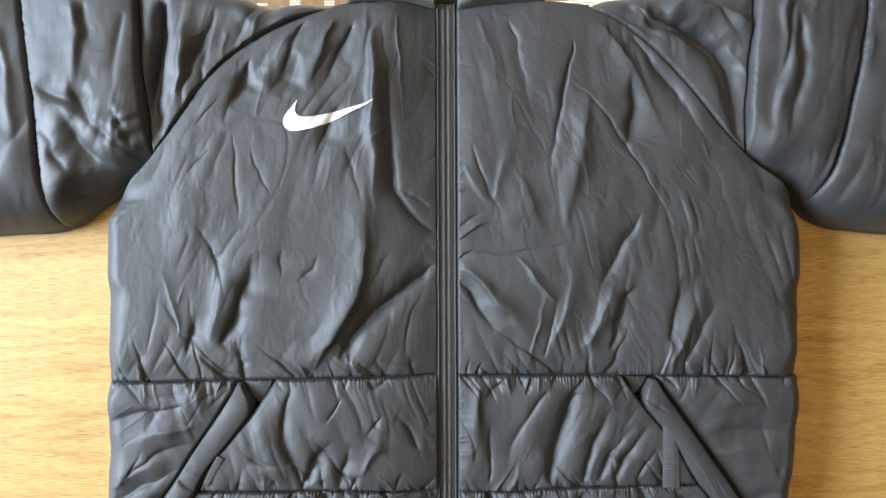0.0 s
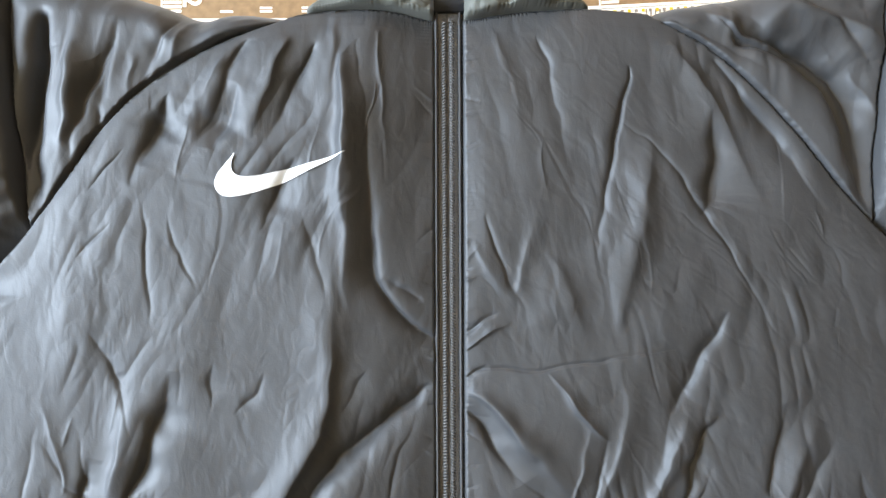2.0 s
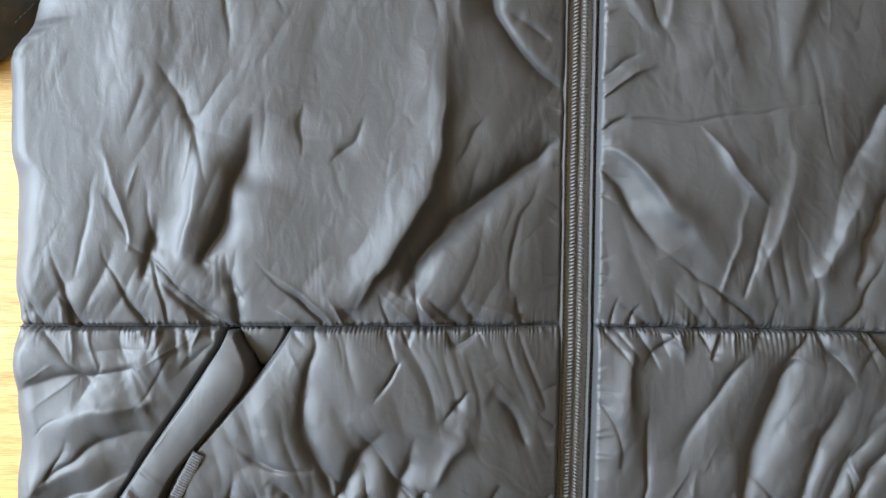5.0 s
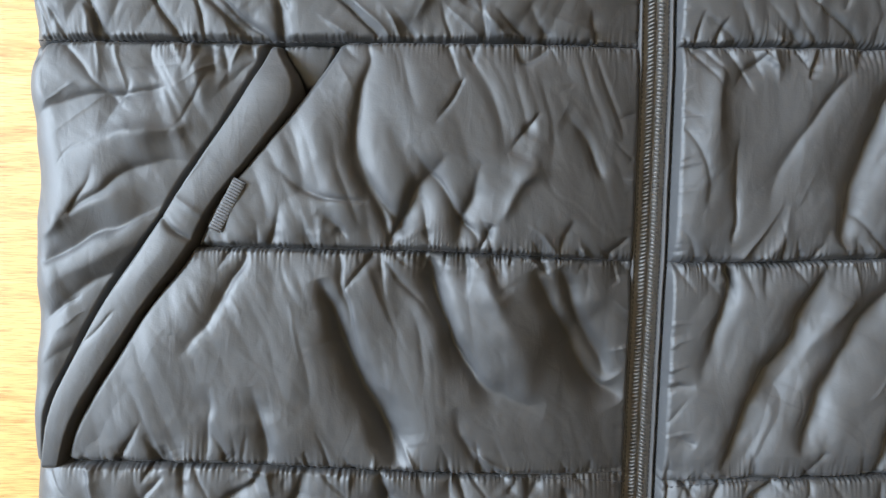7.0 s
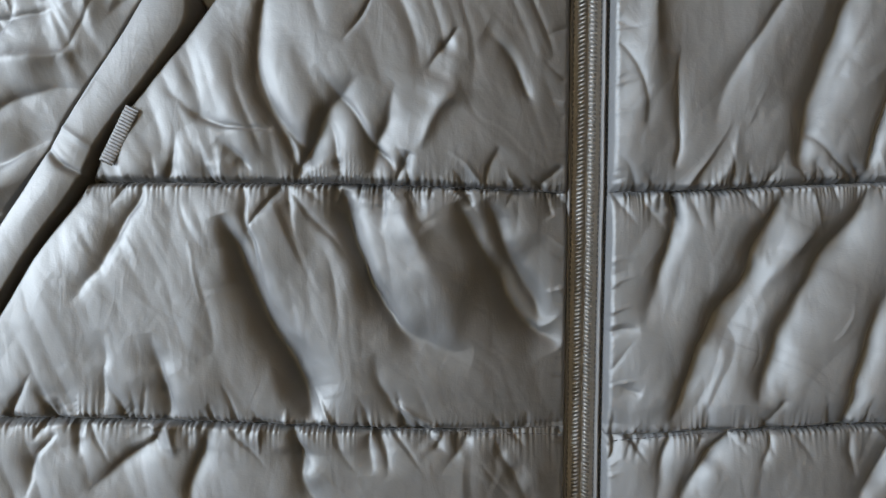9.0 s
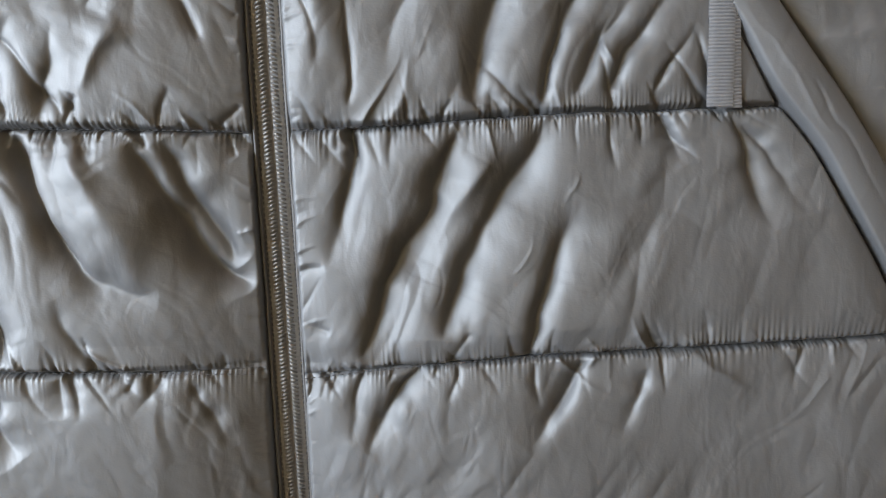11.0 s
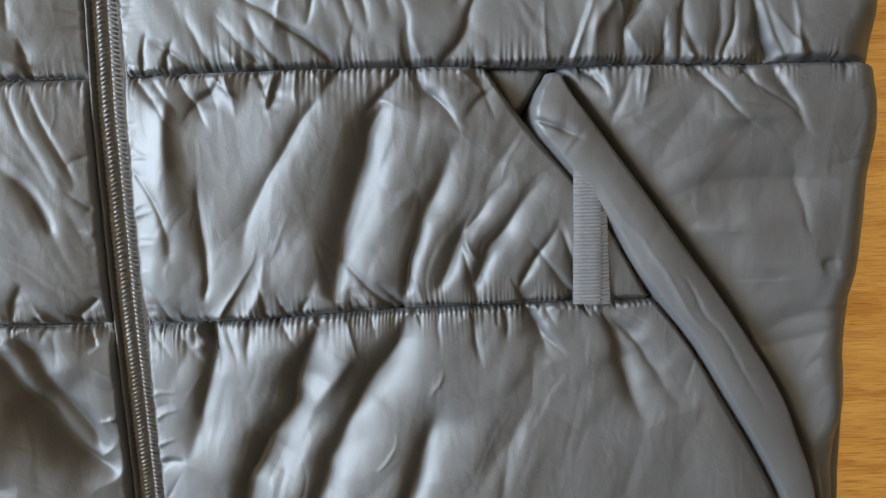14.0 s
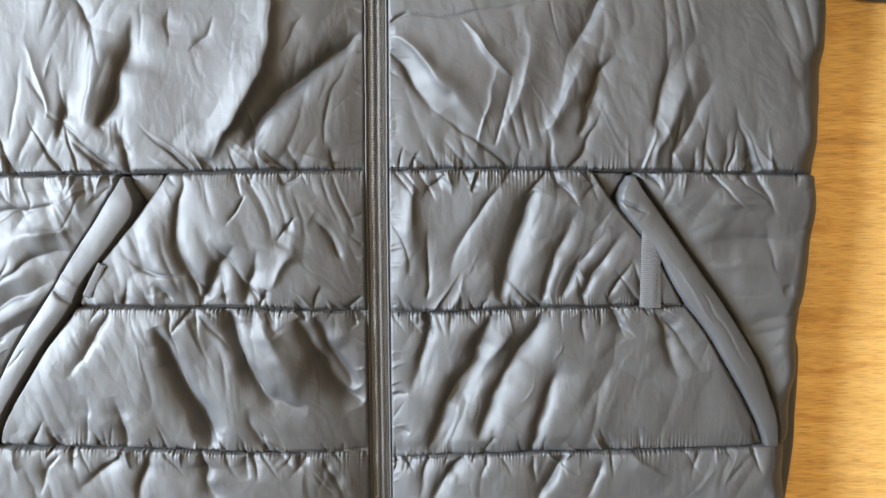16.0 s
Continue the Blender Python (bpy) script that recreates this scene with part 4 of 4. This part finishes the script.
Panel(sr_b, sr_a, low_r, top_r, (E_SEAM, E_SEAM, E_TUBE, E_TUBE), 0.032, 0.028, SLEEVE_R_FOLDS + creases(0.27, 0.42, 0.13, 0.34, 22, 58, 110, 40), (0.0018, 0.0014, 0.001, 0.0), WAVE, 15.7).build("sleeve_panel", SHELL, jacket, step=0.0016)
Panel(sl_b, arm_l, const(0.1818), top_l, (E_SEAM, E_ARM, (0.01, 0.5), (0.03, 1.0)), 0.022, 0.030, SHOULDER_L_FOLDS + creases(-0.25, -0.12, 0.2, 0.33, 14, 59, 60), (0.0006, 0.0006, 0.0, 0.0), WAVE, 15.0).build("shoulder_panel", SHELL, jacket, step=0.0012)
Panel(arm_r, sr_b, const(0.1812), top_r, (E_ARM, E_SEAM, (0.01, 0.5), (0.03, 1.0)), 0.022, 0.030, SHOULDER_R_FOLDS + creases(0.12, 0.26, 0.2, 0.33, 14, 60, 120), (0.0004, 0.0008, 0.0, 0.0), WAVE, 16.3).build("shoulder_panel", SHELL, jacket, step=0.0012)

# the back of the jacket, which lies on the table and shows along one side
Panel(const(-0.292), line((-0.31, 0.301), (-0.2195, 0.3125), (-0.1787, 0.3150), (-0.1482, 0.3165), (-0.122, 0.3145), (-0.110, 0.3080), (-0.08, 0.3060), (0.0, 0.310), (0.16, 0.305)), const(-0.304), const(0.16), ((0.012, 1.0),) * 4, 0.013, 0.003, (), (0, 0.0012, 0, 0), None, 17.0).build("back_panel", SHELL, jacket, "back of the jacket, padded", floor=0.001, step=0.003)
part("back_yoke", box(-0.27, 0.27, 0.15, 0.31, 0.002, 0.016, 0.006), SHELL, jacket)


# ---- zip ----
def strip(name, prof, mat, label, n=420, wob=0.0003, seed=0.0):
    """A long band along the zip with one cross-section, which follows the hang of the front."""
    ys, k = np.linspace(-0.303, 0.324, n), len(prof)
    dx = wob * (vnoise(ys * 60, ys * 0 + seed) + 0.5 * vnoise(ys * 260, ys * 0 + seed + 5))
    dz = drape(ys) - 0.0028 + wob * vnoise(ys * 420, ys * 0 + seed + 9)
    verts = [(px + dx[i], ys[i], pz + dz[i]) for i in range(n) for px, pz in prof]
    faces = [(k * i + j, k * i + j + 1, k * i + k + j + 1, k * i + k + j) for i in range(n - 1) for j in range(k - 1)]
    return link_mesh(name, verts, faces, mat, jacket, label)


def zip_fastener():
    strip("zip_tape", [(-0.0098, 0.018), (-0.0096, 0.0360), (-0.0060, 0.0376), (-0.0004, 0.0380), (0.0, 0.0372), (0.0004, 0.0380), (0.0064, 0.0376), (0.0100, 0.0360), (0.0102, 0.018)], TAPE, "dark woven zip tape", wob=0.0001)
    # the two bound edges beside the coil
    for x0, x1 in ((-0.0084, -0.0064), (0.0062, 0.0082)):
        m, r = (x0 + x1) / 2, (x1 - x0) / 2
        strip("zip_binding", [(m + r * math.cos(q), 0.0374 + 0.0026 * math.sin(q)) for q in np.linspace(math.pi, 0, 9)], BINDING, "stitched binding beside the zip", 900, 0.00016, x0 * 900)
    # coil: plump hooked teeth, two rows that meet in the middle
    for side in (-1, 1):
        verts, faces = [], []
        pitch = 0.00185
        n = int(0.622 / pitch)
        for i in range(n):
            y = -0.302 + i * pitch + (pitch / 2 if side > 0 else 0)
            hang = float(drape(y)) - 0.0028
            for dx, up, half, slip in ((0.0007, 0.0004, 0.0003, 0.00055), (0.0013, 0.0017, 0.0006, 0.0003), (0.0024, 0.0019, 0.00062, -0.0001), (0.0034, 0.0012, 0.0005, -0.0004), (0.0040, 0.0002, 0.0003, -0.0005)):
                for e, lift in ((-1.0, -0.9), (-0.55, 0.0), (0.55, 0.0), (1.0, -0.9)):
                    verts.append((side * dx, y + slip + e * half, 0.0381 + up + lift * 0.0007 + hang))
            o = i * 20
            for k in range(4):
                for j in range(3):
                    q = o + 4 * k + j
                    faces.append((q, q + 1, q + 5, q + 4))
        tagged(link_mesh("zip_coil", verts, faces, COIL, jacket, "grey nylon zip coil"), kind="stuff")


zip_fastener()


def stitches(path, z, length=0.0022, gap=0.0009, thick=0.00028, name="stitching"):
    """A row of short stitches along a path of places."""
    p = np.array(path, float)
    s = np.r_[0, np.cumsum(np.hypot(*np.diff(p[:, :2], axis=0).T))]
    verts, faces = [], []
    t = 0.0
    while t + length < s[-1]:
        ends = [np.array([np.interp(t + e, s, p[:, 0]), np.interp(t + e, s, p[:, 1])]) for e in (0, length)]
        d = ends[1] - ends[0]
        nrm = np.array([-d[1], d[0]]) / (np.hypot(*d) + 1e-9) * thick
        zz = [z(*e) if callable(z) else z for e in ends]
        mid = (ends[0] + ends[1]) / 2
        o = len(verts)
        for q, h, k in ((ends[0], zz[0] - 0.0002, 0.6), (mid, (zz[0] + zz[1]) / 2 + 0.0004, 1.0), (ends[1], zz[1] - 0.0002, 0.6)):
            verts += [(*(q - nrm * k), h), (*q, h + thick), (*(q + nrm * k), h)]
        faces += [(o, o + 1, o + 4, o + 3), (o + 1, o + 2, o + 5, o + 4), (o + 3, o + 4, o + 7, o + 6), (o + 4, o + 5, o + 8, o + 7)]
        t += length + gap
    if faces:
        tagged(link_mesh(name, verts, faces, THREAD, jacket, "row of dark stitches"), kind="stuff")


GROOVE = BASE + PUFF * 0.62 + 0.0005
for seam, x0, x1 in ((seam_1, -0.282, -0.009), (seam_1, 0.010, 0.302), (seam_2l, -0.208, -0.009), (seam_2r, 0.010, 0.215), (seam_3l, -0.280, -0.009), (seam_3r, 0.010, 0.285)):
    xs = np.linspace(x0, x1, 120)
    stitches(np.stack([xs, seam(xs)], -1), GROOVE)
for x, z in ((-0.0090, 0.0372), (-0.0060, 0.0376), (0.0058, 0.0376), (0.0087, 0.0385)):
    ys = np.linspace(-0.30, 0.318, 200)
    stitches(np.stack([ys * 0 + x, ys], -1), lambda u, v, z=z: z - 0.0026 + float(drape(v)), 0.0018, 0.0007)
for curve, y0, y1, dx in ((out_l, -0.19, -0.004, -0.0012), (out_r, -0.19, -0.002, 0.0016)):
    ys = np.linspace(y0, y1, 100)
    stitches(np.stack([curve(ys) + dx, ys], -1), 0.0385)
for curve, y0, y1 in ((raglan_l, 0.15, 0.318), (raglan_r, 0.17, 0.318)):
    ys = np.linspace(y0, y1, 100)
    stitches(np.stack([curve(ys), ys], -1), 0.0385)


# ---- pull tabs of ribbed webbing in the pockets ----
def webbing(x, y, wide, long, z, turn, label):
    rib = 0.0014
    n = int(long / rib)
    verts, faces = [], []
    for i in range(n * 4 + 1):
        v = -i * rib / 4
        up = 0.0009 * (0.5 + 0.5 * math.cos(i * math.pi / 2)) + 0.0003
        for k in range(7):
            u = (k / 6 - 0.5) * wide
            verts.append((u, v, up * (0.4 if k in (0, 6) else 1) + 0.00012 * math.sin(k * 2.1 + i)))
    for i in range(n * 4):
        faces += [(7 * i + k, 7 * i + k + 1, 7 * i + 8 + k, 7 * i + 7 + k) for k in range(6)]
    o = len(verts)
    verts += [(a * wide / 2, b, -0.0006) for b in (0, -n * rib) for a in (-1, 1)]
    faces.append((o, o + 2, o + 3, o + 1))
    ob = link_mesh("pull_tab", verts, faces, WEBBING, jacket, label)
    ob.matrix_basis = pose(x, y, z, 0.5, 0, turn)


webbing(0.1885, -0.0400, 0.0108, 0.0555, 0.0497, -0.8, "ribbed grey webbing tab hanging from the pocket")
webbing(0.1907, -0.0420, 0.0100, 0.0535, 0.0488, 1.6, "ribbed grey webbing tab behind the first")
webbing(-0.1900, -0.064, 0.0058, 0.0260, 0.0488, -27, "ribbed grey webbing tab half hidden in the pocket")


# ---- emblem printed on the chest ----
def emblem():
    """A plain curved tick in white, lying on the cloth."""
    upper = smooth_path([(-0.1291, 0.2372), (-0.1313, 0.2301), (-0.1303, 0.2248), (-0.1245, 0.2222), (-0.1154, 0.2232), (-0.0952, 0.2281), (-0.0632, 0.2369)], 60)
    lower = smooth_path([(-0.1291, 0.2372), (-0.1356, 0.2291), (-0.1403, 0.2230), (-0.1412, 0.2166), (-0.1376, 0.2115), (-0.1306, 0.2103), (-0.1175, 0.2130), (-0.0993, 0.2199), (-0.0632, 0.2369)], 60)
    t = np.linspace(0, 1, 9)[None, :, None]
    grid = upper[:, None] * (1 - t) + lower[:, None] * t
    grid = grid + np.array([0.0024, -0.0021])
    z = chest_l.height(grid[..., 0], grid[..., 1]) + 0.0010
    pts = np.concatenate([grid, z[..., None]], -1).reshape(-1, 3)
    i = np.arange(60 * 9).reshape(60, 9)
    faces = np.stack([i[:-1, :-1], i[:-1, 1:], i[1:, 1:], i[1:, :-1]], -1).reshape(-1, 4)
    link_mesh("printed_emblem", pts.tolist(), faces.tolist(), PRINT, jacket, "white curved tick printed on the chest")


emblem()

# ---- collar, turned open, with its lining ----
COLLAR_FOLDS = [(8, 6.5, (-0.062, 0.334), (-0.045, 0.341), (-0.03, 0.336)), (7, -5.2, (-0.052, 0.331), (-0.04, 0.334)), (7, 5.2, (-0.03, 0.33), (-0.014, 0.325)), (7, 3.9, (-0.066, 0.326), (-0.05, 0.328)),
                (7, 5.2, (0.012, 0.324), (0.03, 0.338), (0.05, 0.345)), (7, -5.2, (0.03, 0.328), (0.048, 0.333), (0.062, 0.334)), (7, 5.2, (0.02, 0.322), (0.045, 0.328), (0.064, 0.328)), (6, 3.9, (0.035, 0.345), (0.056, 0.344))]
Panel(const(-0.0860), const(-0.0090), neck, line((-0.09, 0.324), (-0.080, 0.328), (-0.066, 0.341), (-0.055, 0.347), (-0.035, 0.347), (-0.026, 0.337), (-0.009, 0.331)), ((0.012, 0.5), (0.006, 0.4), (0.006, 0.4), (0.012, 0.8)), 0.022, 0.035, COLLAR_FOLDS, (0, 0, 0.0004, 0), (0.0055, 0.016, 40, 1.5), 21.0).build("collar_panel", COLLAR, jacket, "crumpled stand-up collar")
Panel(const(0.0098), const(0.0860), neck, line((0.0, 0.330), (0.012, 0.334), (0.025, 0.345), (0.04, 0.353), (0.052, 0.352), (0.064, 0.343), (0.078, 0.331), (0.09, 0.3275)), ((0.006, 0.4), (0.012, 0.5), (0.006, 0.4), (0.012, 0.8)), 0.022, 0.035, COLLAR_FOLDS, (0, 0, 0.0004, 0), (0.0055, 0.016, 30, 1.5), 22.0).build("collar_panel", COLLAR, jacket, "crumpled stand-up collar")
Panel(const(-0.066), const(0.056), line((-0.08, 0.325), (0.08, 0.325)), const(0.420), ((0.012, 0.9), (0.012, 0.9), (0.02, 0.3), (0.02, 0.9)), 0.020, 0.022, (), (0, 0, 0, 0), (0.003, 0.03, 60, 1.6), 23.0).build("collar_lining", LINING, jacket, "black lining inside the collar")
Panel(line((0.32, 0.004), (0.334, -0.003), (0.345, -0.010), (0.42, -0.022)), line((0.32, 0.006), (0.336, 0.020), (0.346, 0.040), (0.42, 0.060)), line((-0.03, 0.330), (0.07, 0.332)), const(0.415), ((0.006, 0.8), (0.006, 0.8), (0.006, 0.8), (0.02, 0.8)), 0.014, 0.036, (), (0, 0, 0, 0), (0.003, 0.022, 80, 1.6), 24.0).build("fleece_lining", FLEECE, jacket, "soft blue fleece lining inside the collar")


# ---- play mat on the floor behind the table ----
def play_mat():
    m = tagged(new("play_mat"), "printed play mat with numbered runways on the floor", "rug")
    top = FLOOR + 0.006
    part("mat", box(-1.1, 1.3, 0.10, 1.5, FLOOR, top, 0.002), MATWHITE, m, "pale printed ground of the mat")

    def slab(name, x0, x1, y0, y1, mat, lift, turn=None):
        bm = box(x0, x1, y0, y1, top, top + lift)
        if turn is not None:
            bmesh.ops.transform(bm, matrix=turn, verts=bm.verts[:])
        part(name, bm, mat, m)

    def quad(name, pts, mat, lift, turn):
        bm = bmesh.new()
        lower = [bm.verts.new((x, y, top)) for x, y in pts]
        upper = [bm.verts.new((x, y, top + lift)) for x, y in pts]
        bm.faces.new(upper)
        for i in range(len(pts)):
            j = (i + 1) % len(pts)
            bm.faces.new((lower[i], lower[j], upper[j], upper[i]))
        bmesh.ops.transform(bm, matrix=turn, verts=bm.verts[:])
        part(name, bm, mat, m)

    def runway(x, y, turn):
        """One runway: x, y is where its threshold meets its lower edge; it runs to the right."""
        t = Matrix.Translation((x, y, 0)) @ Matrix.Rotation(radians(turn), 4, "Z")
        long, wide = 0.385, 0.074
        slab("runway", -0.052, long, 0, wide, MATBROWN, 0.0008, t)
        slab("edge_line", -0.05, long, 0.000, 0.0035, MATPALE, 0.0012, t)
        slab("edge_line", -0.05, long, wide - 0.0035, wide, MATPALE, 0.0012, t)
        for i in range(46):
            slab("edge_light", -0.01 + i * 0.0085, -0.0065 + i * 0.0085, -0.0062, -0.0028, MATGOLD if i % 2 else MATGREY, 0.0012, t)
        slab("end_line", -0.0525, -0.0485, -0.004, wide + 0.02, MATGOLD, 0.0016, t)
        for i in range(3):
            x0 = -0.044 + i * 0.014
            mid = wide / 2
            slab("arrow", x0, x0 + 0.009, mid - 0.0007, mid + 0.0007, MATPALE, 0.0012, t)
            for k in (-1, 1):
                quad("arrow", [(x0 + 0.0105, mid), (x0 + 0.006, mid + k * 0.0045), (x0 + 0.0045, mid + k * 0.0045), (x0 + 0.0085, mid)][:: k], MATPALE, 0.0012, t)
        for i in range(12):
            y0 = 0.0055 + i * 0.0053
            slab("threshold_bar", 0.0015, 0.0225, y0, y0 + 0.0034, MATPALE, 0.0012, t)
        slab("threshold_line", -0.0012, 0.0004, 0.003, wide - 0.003, MATPALE, 0.0012, t)
        for i in range(9):
            x0 = 0.048 + i * 0.0245
            slab("centre_dash", x0, x0 + 0.019, wide / 2 - 0.0008, wide / 2 + 0.0008, MATPALE, 0.0012, t)
        for i, (bars, xx) in enumerate(((1, 0.068), (2, 0.114), (2, 0.163), (1, 0.212), (2, 0.262), (1, 0.310))):
            for sy in (0.0105, wide - 0.0155):
                if i == 3:
                    slab("aiming_block", xx, xx + 0.013, sy - 0.001, sy + 0.0065, MATPALE, 0.0012, t)
                    continue
                for k in range(bars):
                    slab("touchdown_bar", xx, xx + 0.0145, sy + k * 0.0042, sy + 0.0026 + k * 0.0042, MATPALE, 0.0012, t)
        for digit, sy in (("1", wide / 2 + 0.0115), ("2", wide / 2 - 0.0125)):
            cu = bpy.data.curves.new("numeral", "FONT")
            cu.body, cu.size, cu.extrude, cu.align_x, cu.align_y, cu.offset = digit, 0.030, 0.0005, "CENTER", "CENTER", 0.0006
            tmp = bpy.data.objects.new("numeral", cu)
            scene.collection.objects.link(tmp)
            me = bpy.data.meshes.new_from_object(tmp.evaluated_get(bpy.context.evaluated_depsgraph_get()))
            bpy.data.objects.remove(tmp)
            me.materials.clear()
            me.materials.append(MATPALE)
            ob = new("runway_numeral", me)
            ob.parent = m
            ob.matrix_basis = t @ pose(0.034, sy, top + 0.0012, 0, 0, -90)
        # gold chevrons of the overrun
        for i in range(4):
            for k in (-1, 1):
                x0, mid = -0.066 - i * 0.016, wide / 2
                quad("chevron", [(x0 + 0.012, mid), (x0 - 0.018, mid + k * 0.030), (x0 - 0.024, mid + k * 0.030), (x0 + 0.006, mid)][:: k], MATGOLD, 0.0012, t)
        slab("overrun", -0.14, -0.053, 0, wide, MATTAN, 0.0004, t)

    runway(-0.3225, 0.4545, 0.6)
    runway(0.1955, 0.4735, 3.4)
    slab("gold_border", -0.29, -0.04, 0.30, 0.4455, MATPALEGOLD, 0.0005)
    slab("gold_border", 0.27, 0.6, 0.30, 0.470, MATPALEGOLD, 0.0005)
    for i in range(5):
        slab("grey_bar", 0.158 + i * 0.0035, 0.1600 + i * 0.0035, 0.34, 0.470, MATGREY, 0.0006)
        slab("grey_bar", 0.250 + i * 0.0055, 0.2515 + i * 0.0055, 0.36, 0.474, MATGREY, 0.0008)


play_mat()
